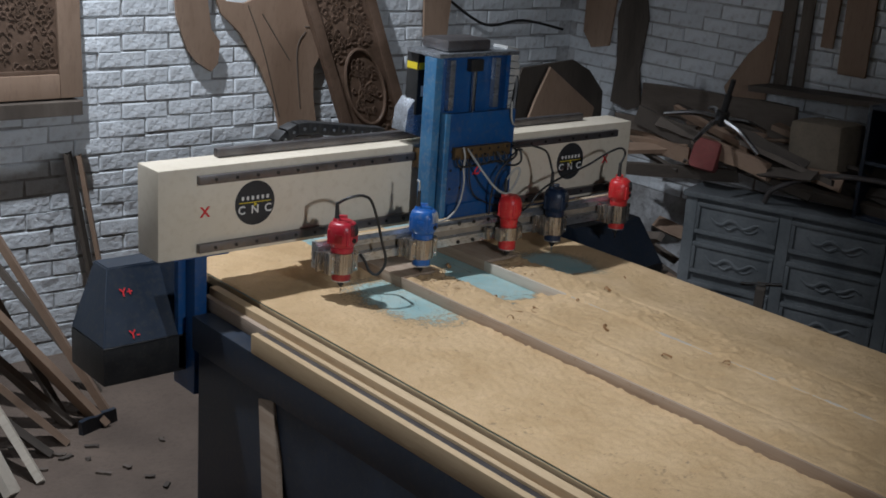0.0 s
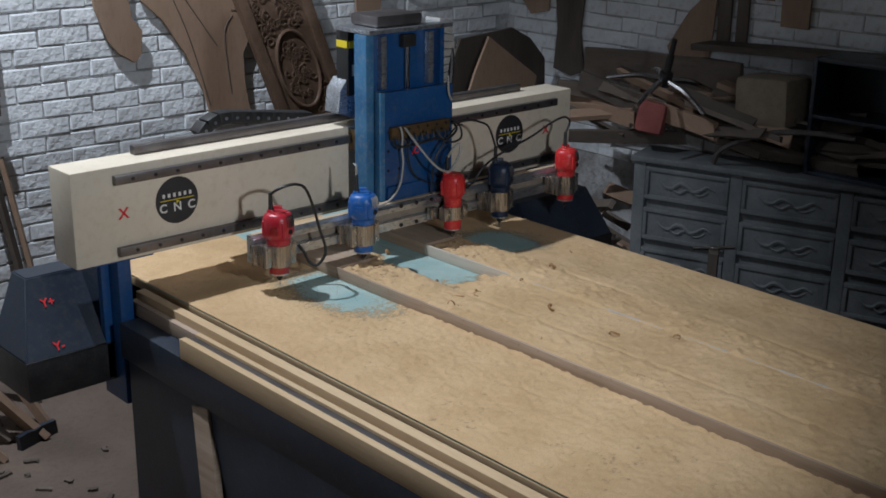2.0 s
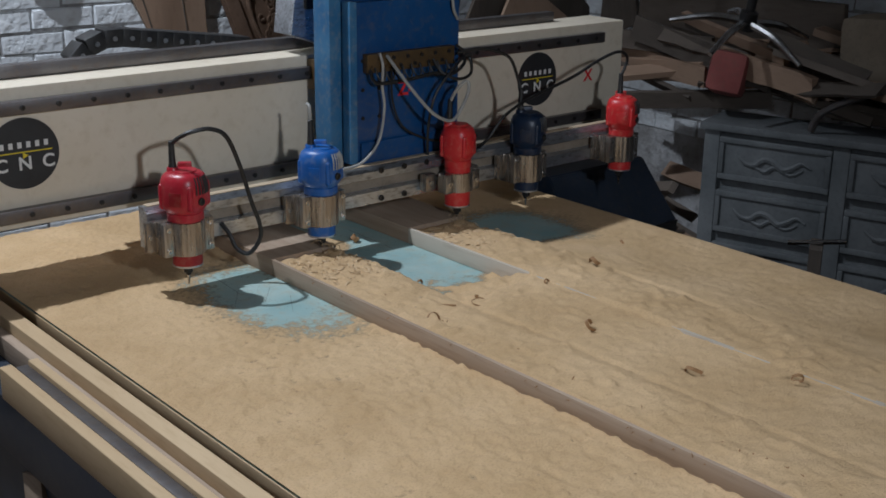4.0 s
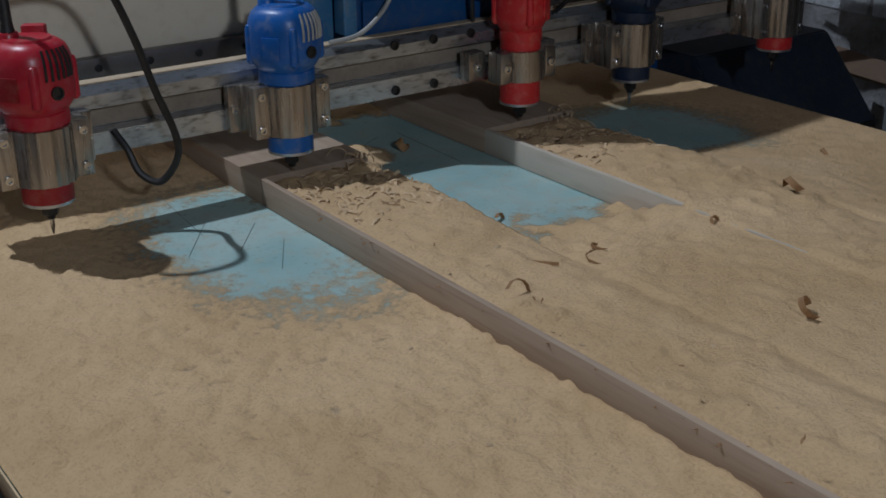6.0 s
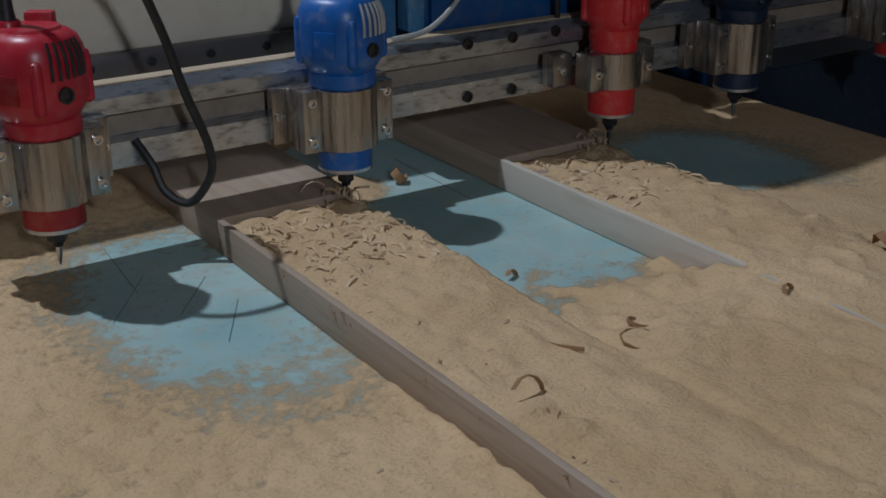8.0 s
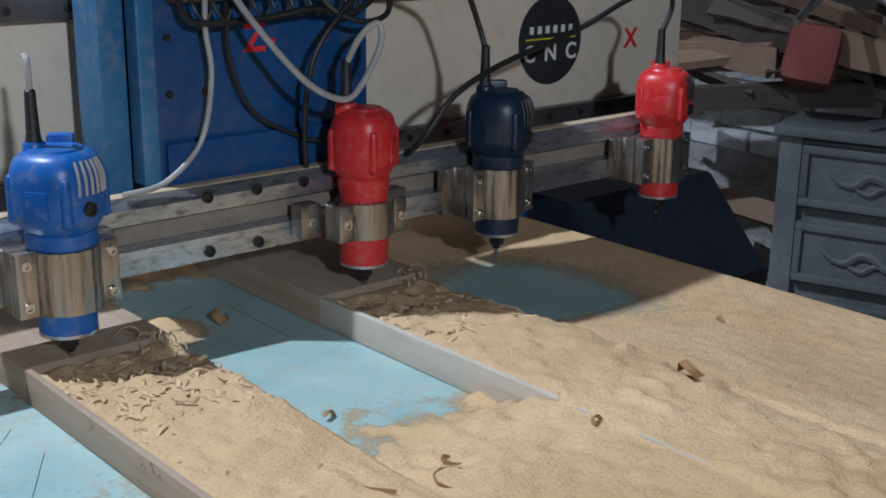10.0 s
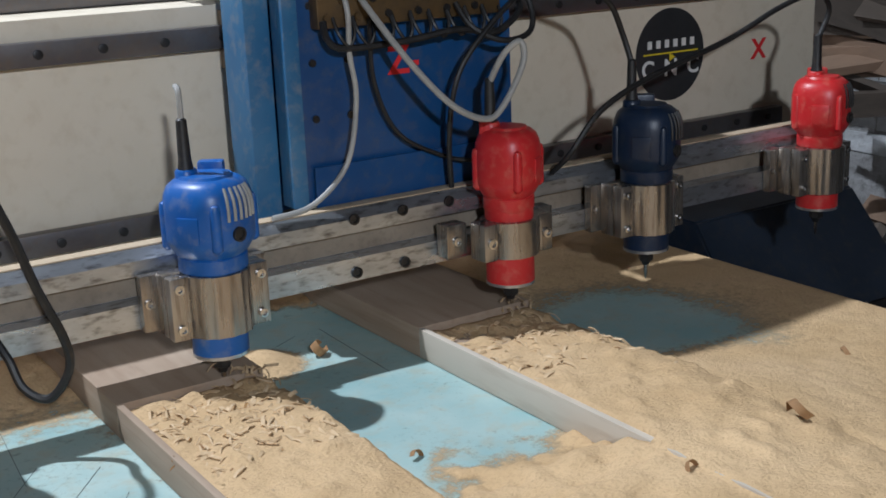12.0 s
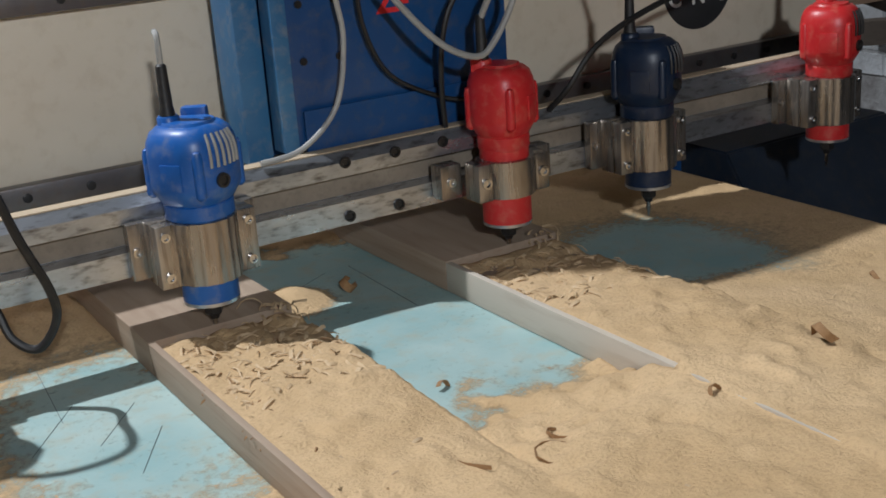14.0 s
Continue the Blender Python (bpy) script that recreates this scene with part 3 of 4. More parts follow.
    for pts, rad, mat in cord:
        part("cord", sweep(BM(), pts, rad), mat, root)
    return root


stub = [([(-0.018, 0.012, 1.14), (-0.018, 0.012, 1.165), (-0.017, 0.016, 1.178), (-0.014, 0.03, 1.18)], 0.0035, GREYWIRE)]
loop1 = [([(-0.018, 0.012, 1.14), (-0.006, -0.01, 1.158), (0.018, -0.025, 1.169), (0.056, -0.03, 1.169), (0.092, -0.03, 1.146), (0.123, -0.03, 1.073), (0.145, -0.03, 0.999), (0.167, -0.028, 0.938), (0.17, -0.02, 0.9), (0.15, -0.005, 0.868), (0.128, 0.01, 0.88), (0.12, 0.025, 0.91), (0.11, 0.044, 0.935)], 0.005, BLACK)]
loop3 = [([(-0.018, 0.012, 1.14), (-0.012, -0.012, 1.178), (0.009, -0.02, 1.193), (0.009, -0.025, 1.166), (-0.026, -0.03, 1.118), (-0.055, -0.03, 1.103), (-0.1, -0.02, 1.126), (-0.146, 0.0, 1.182), (-0.172, 0.04, 1.24), (-0.175, 0.066, 1.262)], 0.0042, GREYWIRE),
         ([(0.069, 0.03, 1.246), (0.05, 0.035, 1.245), (0.008, 0.03, 1.219), (-0.043, 0.03, 1.169), (-0.061, 0.034, 1.122), (-0.058, 0.05, 1.06), (-0.05, 0.06, 1.0)], 0.0038, BLACK)]
loop4 = [([(-0.018, 0.012, 1.14), (-0.026, 0.02, 1.177), (-0.05, 0.02, 1.223), (-0.081, 0.025, 1.243), (-0.14, 0.04, 1.258), (-0.2, 0.06, 1.25)], 0.0042, BLACK)]
loop5 = [([(0.0, 0.012, 1.14), (0.015, 0.006, 1.181), (-0.005, 0.0, 1.205), (-0.041, 0.0, 1.211), (-0.112, 0.0, 1.194), (-0.213, 0.0, 1.158), (-0.369, 0.0, 1.119), (-0.456, 0.0, 1.083), (-0.5, 0.01, 1.03), (-0.51, 0.04, 0.999)], 0.0042, BLACK)]
router(-0.352, "dusty crimson palm router with dark red base in a ribbed clamp", CRIMSON, DARKRED, False, -60, loop1)
router(0.0, "bright blue palm router cutting the board", BLUEP, BLUEP, False, -60, stub)
router(0.42, "bright red palm router in a tan strap clamp", REDP, REDP, True, 25, loop3, 0.87)
router(0.665, "navy blue palm router in a ribbed clamp", NAVYP, NAVYP, False, -60, loop4, 0.97)
CORD_X[0] = 0.0
router(1.035, "small red palm router at the end of the tool bar", REDP, REDP, False, -60, loop5, 0.93)

# ---- work pieces ----
RIM0, RIM1, STEP = 0.012, 0.0205, -0.005


def work_piece(x0, y1, mat, face, label):
    root = thing("carved_board", label, "wooden board", "boards being carved")
    w = 0.18
    part("uncut_board", box(BM(), x0, x0 + w, STEP + 0.001, y1, BED + 0.001, BED + 0.041, 0.0012), mat, root)
    part("cut_board", box(BM(), x0 + 0.009, x0 + w, -2.15, STEP, BED + 0.001, BED + 0.026, 0.001), mat, root)
    part("edge_rim", box(BM(), x0, x0 + 0.0085, -2.15, STEP + 0.0005, BED + 0.001, BED + 0.04, 0.001), face, root)
    return root


work_piece(RIM0, 0.42, WOOD, WOOD, "brown laminated board half carved and heaped with shavings")
work_piece(RIM0 + 0.4, 0.5, WOOD, PALEWOOD, "pale dusty board half carved and heaped with sawdust")

# ---- sawdust over the bed ----


def lattice(x, y, cell, seed):
    """Smooth noise from 0 to 1 on a lattice of that cell, for arrays of places."""
    r = np.random.RandomState(seed)
    table = r.rand(256, 256)
    u, v = x / cell + 500.3, y / cell + 500.7
    i, j = np.floor(u).astype(int), np.floor(v).astype(int)
    a, b = u - i, v - j
    a, b = a * a * (3 - 2 * a), b * b * (3 - 2 * b)
    g = lambda p, q: table[p % 256, q % 256]
    return (g(i, j) * (1 - a) + g(i + 1, j) * a) * (1 - b) + (g(i, j + 1) * (1 - a) + g(i + 1, j + 1) * a) * b


def ramp(v, lo, hi):
    t = np.clip((v - lo) / (hi - lo), 0, 1)
    return t * t * (3 - 2 * t)


def dust_height(x, y):
    """How high the sawdust stands over the bed; below zero where the bed is swept bare."""
    n1, n2, n3, n4 = lattice(x, y, 0.16, 1), lattice(x, y, 0.045, 2), lattice(x, y, 0.017, 3), lattice(x, y, 0.008, 4)
    rough = (n1 - 0.5) * 0.006 + (n2 - 0.5) * 0.003 + (n3 - 0.5) * 0.0042 + (n4 - 0.5) * 0.0018
    clump = ramp(lattice(x, y * 0.8, 0.021, 5), 0.5, 0.85) * ramp(n2, 0.3, 0.7)
    edge = (n1 - 0.5) * 0.1 + (n2 - 0.5) * 0.09 + (n3 - 0.5) * 0.05
    low = 0.0065 + rough * 0.7 + (n3 - 0.5) * 0.0035 * ramp(-y, 0.1, 0.35) + (n4 - 0.5) * 0.003
    # swept bare beside the cutters
    yb = y / 1.15
    bare_a = 1 - np.hypot((x + 0.06) / 0.17, (yb + 0.1) / 0.27) + edge * 3.5
    low = low - 0.0135 * ramp(bare_a, -0.45, 0.8) * ramp(yb, 0.3, 0.05)
    mid = (x > 0.1) & (x < 0.5)
    fill = ramp(-yb + edge * 0.7 + (x - 0.2) * 0.1, 0.22, 0.46)
    trough = -0.009 + fill * 0.046 + 0.016 * ramp(y + edge, 0.2, 0.34)
    trough = trough + 0.03 * np.exp(-(((x - 0.235) / 0.05) ** 2 + ((y - 0.1) / 0.05) ** 2)) + rough * fill
    bare_c = 1 - np.hypot((x - 0.72) / 0.2, (yb + 0.08) / 0.2) + edge * 3.5
    right = 0.006 + 0.03 * ramp(x, 0.86, 0.58) * ramp(y, -0.12, -0.4) + rough * 0.7
    right = right - 0.0145 * ramp(bare_c, -0.35, 0.85)
    h = np.where(x < 0.1, low, np.where(mid, trough, right))
    # on the boards
    for k in (0.0, 0.4):
        on = (x > RIM0 + k + 0.004) & (x < RIM0 + k + 0.183)
        heap = 0.039 + rough * 1.1 + 0.006 * ramp(-y, 0.05, 0.3) * (n1 - 0.2) + 0.006 * clump - 0.008 * ramp(x - k, 0.15, 0.2)
        heap = np.where(y > -0.1, 0.031 + rough * 1.2 + (n3 - 0.5) * 0.006, heap)
        h = np.where(on & (y < STEP + 0.004), heap, h)
        h = np.where(on & (y >= STEP + 0.004), -0.02, h)
        tip = (x > RIM0 + k) & (x < RIM0 + k + 0.008)
        h = np.where(tip & ((y > -0.44) | (k == 0)), -0.02, h)
    return h


def sheet_of_dust():
    xs, ys = np.arange(X0 + 0.001, X1 - 0.001, 0.005), np.arange(Y0 + 0.01, Y1 - 0.01, 0.0055)
    gx, gy = np.meshgrid(xs, ys)
    z = BED + dust_height(gx, gy)
    border = np.minimum(np.minimum(gx - X0, X1 - gx), np.minimum(gy - Y0, Y1 - gy))
    z = np.where(border < 0.007, BED + 0.004, z)
    co = np.stack([gx, gy, z], -1).reshape(-1, 3)
    r, c = gx.shape
    idx = np.arange(r * c).reshape(r, c)
    quads = np.stack([idx[:-1, :-1], idx[:-1, 1:], idx[1:, 1:], idx[1:, :-1]], -1).reshape(-1, 4)
    zq = co[quads][:, :, 2]
    quads = quads[(zq.max(1) > BED - 0.0125)]
    cover = np.clip((co[:, 2] - BED + 0.006) / 0.0115, 0.14 * lattice(co[:, 0], co[:, 1], 0.06, 12), 1)
    co[:, 2] = np.maximum(co[:, 2], BED + 0.0007)
    me = bpy.data.meshes.new("sawdust")
    me.from_pydata(co.tolist(), [], quads.tolist())
    me.polygons.foreach_set("use_smooth", [True] * len(me.polygons))
    me.attributes.new("cover", "FLOAT", "POINT").data.foreach_set("value", cover.astype(np.float32))
    me.materials.append(SAWDUST)
    return tagged(new("sawdust", me), "fine tan sawdust drifted over the machine bed", "sawdust", "", "stuff")


sheet_of_dust()


def ribbon(bm, c, turns, r, w, th, lean, spin, stretch=0.0, first=0.0):
    """A curled shaving: a thin strip wound about a leaning axis."""
    n = max(5, int(turns * 10))
    m = Matrix.Translation(c) @ Matrix.Rotation(spin, 4, "Z") @ Matrix.Rotation(lean, 4, "X")
    rows = []
    for i in range(n + 1):
        a = first + 2 * math.pi * turns * i / n
        rr = r * (0.7 + 0.6 * i / n)
        p = [(rr * math.cos(a), rr * math.sin(a)), ((rr + th) * math.cos(a), (rr + th) * math.sin(a))]
        k = stretch * i / n
        rows.append([bm.verts.new(m @ Vector((q[0], q[1], h + k))) for q in p for h in (0, w)])
    for a, b in zip(rows, rows[1:]):
        for i, j in ((0, 1), (1, 3), (3, 2), (2, 0)):
            bm.faces.new((a[i], b[i], b[j], a[j]))
    bm.faces.new((rows[0][0], rows[0][1], rows[0][3], rows[0][2]))
    bm.faces.new((rows[-1][0], rows[-1][2], rows[-1][3], rows[-1][1]))


def heap_of_shavings(name, label, count, mat, seed, area, size, lift, tilt, turns=(0.15, 0.45), broad=(0.0015, 0.004)):
    """Loose shavings over a stretch (x0, x1, y0, y1) of the boards or the dust."""
    r = random.Random(seed)
    b = BM()
    for i in range(count):
        x, y = r.uniform(*area[:2]), r.uniform(*area[2:])
        z = BED + max(0.0, float(dust_height(np.array([x]), np.array([y]))[0])) + r.uniform(*lift)
        wound, bend = r.uniform(*turns), r.uniform(*size)
        ribbon(b, (x, y, z - bend * 0.85), wound, bend, r.uniform(*broad), 0.0008, math.pi / 2 + r.uniform(-tilt, tilt), r.uniform(0, 6.3), r.uniform(0, 0.006), math.pi * (0.5 - wound + r.uniform(-0.12, 0.12)))
    return tagged(part(name, b, mat), label, "wood shavings", "", "stuff")


SHAVING = mottled("fresh_shavings", (0.5, 0.35, 0.19), (0.66, 0.5, 0.31), (0.36, 0.23, 0.11), 30, 200, 0.8, bump=0.2, dirt=0.4)
TANSHAVING = mottled("tan_shavings", (0.42, 0.3, 0.17), (0.52, 0.39, 0.24), (0.26, 0.16, 0.08), 30, 200, 0.85, bump=0.2, dirt=0.5)
BROWNSHAVING = mottled("brown_shavings", (0.24, 0.13, 0.05), (0.34, 0.2, 0.09), (0.14, 0.07, 0.03), 30, 200, 0.8, bump=0.2, dirt=0.5)
heap_of_shavings("shavings_heap", "fresh pale curled shavings heaped on the carved board", 520, SHAVING, 3, (0.028, 0.188, -0.24, -0.008), (0.006, 0.02), (-0.006, 0.001), 0.9, (0.2, 0.65), (0.001, 0.005))
heap_of_shavings("shavings_heap", "pale curled shavings heaped on the dusty board", 420, SHAVING, 4, (0.428, 0.588, -0.24, -0.008), (0.006, 0.018), (-0.006, 0.001), 0.9, (0.2, 0.65), (0.001, 0.005))
heap_of_shavings("shavings_scatter", "tan curled shavings strewn along the carved board", 28, TANSHAVING, 5, (0.03, 0.19, -1.2, -0.12), (0.003, 0.009), (-0.004, 0.0), 0.4)
heap_of_shavings("shavings_scatter", "tan crumbs strewn over the sawdust", 70, TANSHAVING, 6, (0.2, 1.0, -1.2, -0.25), (0.002, 0.005), (-0.003, 0.0), 0.4)
heap_of_shavings("shavings_scatter", "tan crumbs strewn over the sawdust", 40, TANSHAVING, 8, (-0.5, 0.0, -1.2, -0.2), (0.001, 0.003), (-0.002, 0.0), 0.5)
heap_of_shavings("burnt_crumbs", "dark burnt crumbs along the rim of the carved board", 170, BROWNSHAVING, 11, (0.0125, 0.021, -1.5, -0.16), (0.0008, 0.0022), (0.034, 0.036), 1.0)
heap_of_shavings("splinter_heap", "splinters torn up beside the cutter", 45, TANSHAVING, 9, (0.14, 0.195, -0.025, 0.04), (0.006, 0.016), (0.0, 0.03), 1.3)
heap_of_shavings("splinter_heap", "splinters torn up beside the cutter", 30, TANSHAVING, 10, (0.54, 0.595, -0.025, 0.03), (0.005, 0.012), (0.0, 0.02), 1.3)


def big_shaving(x, y, turns, r, w, lean, spin, stretch, label):
    z = BED + max(0.0, float(dust_height(np.array([x]), np.array([y]))[0]))
    b = BM()
    ribbon(b, (0, 0, 0), turns, r, w, 0.0008, lean, spin, stretch)
    low = min(v.co.z for v in b.verts)
    ob = part("wood_shaving", b, BROWNSHAVING)
    ob.location = (x, y, z - low - 0.0015)
    return tagged(ob, label, "wood shaving", "large shavings on the bed")


for row in ((0.226, -0.485, 0.85, 0.022, 0.0025, 0.06, 0.4, 0.0), (0.252, -0.448, 0.8, 0.011, 0.004, 0.3, 1.0, 0.004), (0.215, -0.42, 0.22, 0.075, 0.004, 0.25, 2.6, 0.0), (0.558, -0.48, 0.6, 0.012, 0.01, 1.0, 0.6, 0.02),
            (0.275, -0.745, 0.7, 0.012, 0.008, 0.9, 0.2, 0.01), (0.264, -1.008, 0.6, 0.014, 0.007, 0.7, 1.4, 0.012), (0.366, -1.165, 0.8, 0.012, 0.007, 1.1, 2.2, 0.01), (0.401, -0.504, 0.5, 0.008, 0.005, 0.9, 0.3, 0.0),
            (0.249, -0.251, 0.4, 0.009, 0.006, 1.2, 0.5, 0.0), (0.06, -0.53, 0.4, 0.018, 0.005, 1.2, 0.2, 0.0), (0.83, -0.338, 0.5, 0.008, 0.006, 1.0, 1.0, 0.0), (0.31, 0.09, 0.9, 0.01, 0.012, 0.8, 1.0, 0.0)):
    big_shaving(*row, "curled brown wood shaving lying on the sawdust")

# ---- boards and panels on the back wall ----


def flat_board(name, label, category, outline, mat, y0, y1, group="", m=None):
    root = tagged(part(name, slab(BM(), outline, y0, y1, m), mat, None, "", False), label, category, group)
    mod = root.modifiers.new("edge", "BEVEL")
    mod.width, mod.segments, mod.limit_method = 0.002, 2, "ANGLE"
    return root


T = "plywood templates on the wall"
flat_board("wall_template", "small brown plywood template cut to a scroll", "template", [(0.255, 1.680), (0.275, 1.480), (0.335, 1.320), (0.385, 1.260), (0.465, 1.210), (0.505, 1.250), (0.515, 1.360), (0.465, 1.420), (0.445, 1.560), (0.455, 1.680)], PLYWOOD, 2.15, 2.166, T)
big = flat_board("wall_template", "large brown plywood template with waisted outline", "template",
           [(0.485, 1.595), (0.555, 1.555), (0.655, 1.545), (0.795, 1.595), (0.855, 1.715), (0.985, 1.715), (1.055, 1.545), (1.055, 1.455), (1.115, 1.425), (1.205, 1.385), (1.225, 1.295), (1.125, 1.265), (1.085, 1.195), (1.090, 1.045), (1.125, 0.855), (0.885, 0.875), (0.845, 1.025), (0.755, 1.215), (0.635, 1.395), (0.525, 1.495)], PLYWOOD, 2.16, 2.178, T)
flat_board("wall_template", "narrow brown plywood strip hung on the wall", "template", [(1.800, 1.720), (1.820, 1.340), (1.990, 1.340), (2.020, 1.720)], PLYWOOD, 2.15, 2.166, T)
for row in ((0.675, 1.535, 0.775, 1.295, 0.875, 0.955), (1.025, 1.395, 0.975, 1.295, 1.005, 0.995), (0.76, 1.49, 0.88, 1.32, 0.93, 1.25), (1.02, 1.42, 1.1, 1.41, 1.14, 1.38)):
    part("cut_line", sweep(BM(), [(row[0], 2.1585, row[1]), (row[2], 2.1585, row[3]), (row[4], 2.1585, row[5])], 0.003, 5), OLDWOOD, big, "dark cut line")


def carved_panel(name, label, w, h, rim, m, seed, oval):
    """A framed panel with a field of small carved relief."""
    root = thing(name, label, "wooden relief", "", m)
    part("backing", box(BM(), -w / 2, w / 2, 0.012, 0.03, 0, h, 0.002), CARVED, root)
    for x0, x1, z0, z1 in ((-w / 2, -w / 2 + rim, 0, h), (w / 2 - rim, w / 2, 0, h), (-w / 2 + rim, w / 2 - rim, 0, rim), (-w / 2 + rim, w / 2 - rim, h - rim, h)):
        part("frame_rail", box(BM(), x0 + 0.0005, x1 - 0.0005, -0.012, 0.0115, z0, z1, 0.006), CARVED if oval else PLYWOOD, root)
    part("inner_bead", box(BM(), -w / 2 + rim, w / 2 - rim, 0.0, 0.0118, rim, rim + 0.02, 0.004), CARVED, root)
    r = random.Random(seed)
    f = BM()
    for i in range(260):
        x, z = r.uniform(-w / 2 + rim + 0.02, w / 2 - rim - 0.02), r.uniform(rim + 0.03, h - rim - 0.02)
        if oval and abs(math.hypot(x / (w * 0.28), (z - h * 0.35) / (h * 0.2)) - 1) < 0.25:
            continue
        ribbon(f, (x, 0.012, z), r.uniform(0.4, 1.1), r.uniform(0.008, 0.016), 0.007, 0.006, math.pi / 2, 0)
    tagged(part("carved_field", f, CARVED, root, "dense carved scrollwork"), "", "", "", "stuff")
    if oval:
        part("oval_moulding", sweep(BM(), [(w * 0.28 * math.cos(a), 0.004, h * 0.35 + h * 0.2 * math.sin(a)) for a in [2 * math.pi * i / 16 for i in range(17)]], 0.01), CARVED, root)
    return root


carved_panel("framed_relief", "brown framed carved wooden panel hung on the wall", 0.75, 0.85, 0.11, pose(-0.592, 2.13, 1.13, -3, 0, 0), 1, False)
carved_panel("framed_relief", "tall dark carved panel with oval leaning on the wall", 0.42, 1.05, 0.06, pose(1.49, 2.04, 0.75, -5, -19, 0), 2, True)
flat_board("panel_ledge", "dusty wooden ledge under the carved panel", "ledge", [(-1.2, 1.055), (-0.24, 1.055), (-0.24, 1.12), (-1.2, 1.125)], OLDWOOD, 2.08, 2.19)
flat_board("pentagon_board", "pale brown five sided plywood offcut", "board", [(2.32, 1.235), (2.71, 0.98), (2.67, 0.79), (2.62, FLOOR), (2.1, FLOOR), (2.14, 0.857), (2.22, 1.05)], PLYWOOD, 1.62, 1.636)
flat_board("offcut_board", "dark dusty plywood offcut", "board", [(2.04, 0.9), (2.2, 1.22), (2.6, 1.25), (2.75, 1.18), (2.88, 1.05), (2.9, 0.7), (2.84, FLOOR), (2.0, FLOOR)], OLDWOOD, 1.72, 1.738)


def plank(name, label, p0, p1, width, thick, mat, roll=0.0, category="plank", group="scrap wood"):
    """A sawn board from p0 to p1, its ends a little out of true."""
    a, b = Vector(p0), Vector(p1)
    d = b - a
    r = random.Random(int(1000 * (abs(p0[0]) + 3 * abs(p0[1]) + 7 * abs(p1[2]))))
    bm = BM()
    n = 5
    rings = []
    for i in range(n + 1):
        t = i / n
        w, h = width * (1 + r.uniform(-0.05, 0.05)), thick * (1 + r.uniform(-0.06, 0.06))
        off = r.uniform(-0.004, 0.004)
        rings.append([bm.verts.new((x + off, y, d.length * t + (r.uniform(-0.01, 0.01) if i in (0, n) else 0))) for x, y in ((-w / 2, -h / 2), (w / 2, -h / 2), (w / 2, h / 2), (-w / 2, h / 2))])
    for q, s in zip(rings, rings[1:]):
        for i in range(4):
            bm.faces.new((q[i], q[(i + 1) % 4], s[(i + 1) % 4], s[i]))
    bm.faces.new(rings[0][::-1])
    bm.faces.new(rings[-1])
    ob = part(name, bm, mat, None, "", False)
    ob.matrix_basis = Matrix.Translation(a) @ d.to_track_quat("Z", "Y").to_matrix().to_4x4() @ Matrix.Rotation(radians(roll), 4, "Z")
    return tagged(ob, label, category, group)


# leaning boards beside the machine
G = "boards leaning by the wall"
plank("leaning_board", "grey brown board standing against the wall", (-0.16, 2.05, FLOOR), (-0.29, 2.15, 0.865), 0.07, 0.02, OLDWOOD, 0, "board", G)
plank("leaning_board", "brown board standing against the wall", (-0.1, 2.06, FLOOR), (-0.23, 2.16, 0.85), 0.06, 0.02, PLYWOOD, 10, "board", G)
for i, (p0, p1, w, m) in enumerate((((-0.44, 1.42, FLOOR), (-0.84, 1.75, 0.74), 0.12, PLYWOOD), ((-0.5, 1.36, FLOOR), (-0.98, 1.6, 0.5), 0.11, PLYWOOD), ((-0.62, 1.4, FLOOR), (-1.1, 1.7, 0.42), 0.06, OLDWOOD),
                                   ((-0.7, 1.28, FLOOR), (-1.15, 1.5, 0.36), 0.1, PLYWOOD), ((-0.8, 1.2, FLOOR), (-1.25, 1.5, 0.3), 0.07, OLDWOOD), ((-0.92, 1.0, FLOOR), (-1.06, 1.5, 0.3), 0.06, PALEWOOD), ((-0.36, 1.7, FLOOR), (-0.7, 2.0, 0.42), 0.06, OLDWOOD),
                                   ((-1.05, 0.95, FLOOR), (-1.2, 1.4, 0.42), 0.11, PALEWOOD), ((-0.6, 1.55, FLOOR), (-0.92, 1.9, 0.66), 0.05, OLDWOOD))):
    plank("leaning_board", "brown sawn board leaning in a stack of offcuts", p0, p1, w, 0.03, m, 20 + 15 * (i % 3), "board", G)
plank("floor_offcut", "dark offcut lying on the dusty floor", (-0.62, 1.3, FLOOR + 0.012), (-0.44, 1.36, FLOOR + 0.012), 0.1, 0.022, DARKBLUE, 90, "offcut", G)
for i in range(14):
    r = random.Random(i + 40)
    x, y = r.uniform(-0.9, -0.3), r.uniform(0.7, 1.6)
    plank("floor_chip", "small wood chip on the floor", (x, y, FLOOR + 0.006), (x + r.uniform(-0.06, 0.06), y + r.uniform(-0.05, 0.05), FLOOR + 0.006), 0.018, 0.01, OLDWOOD, 0, "wood chip", "chips on the floor")

# ---- the drawer cabinet ----


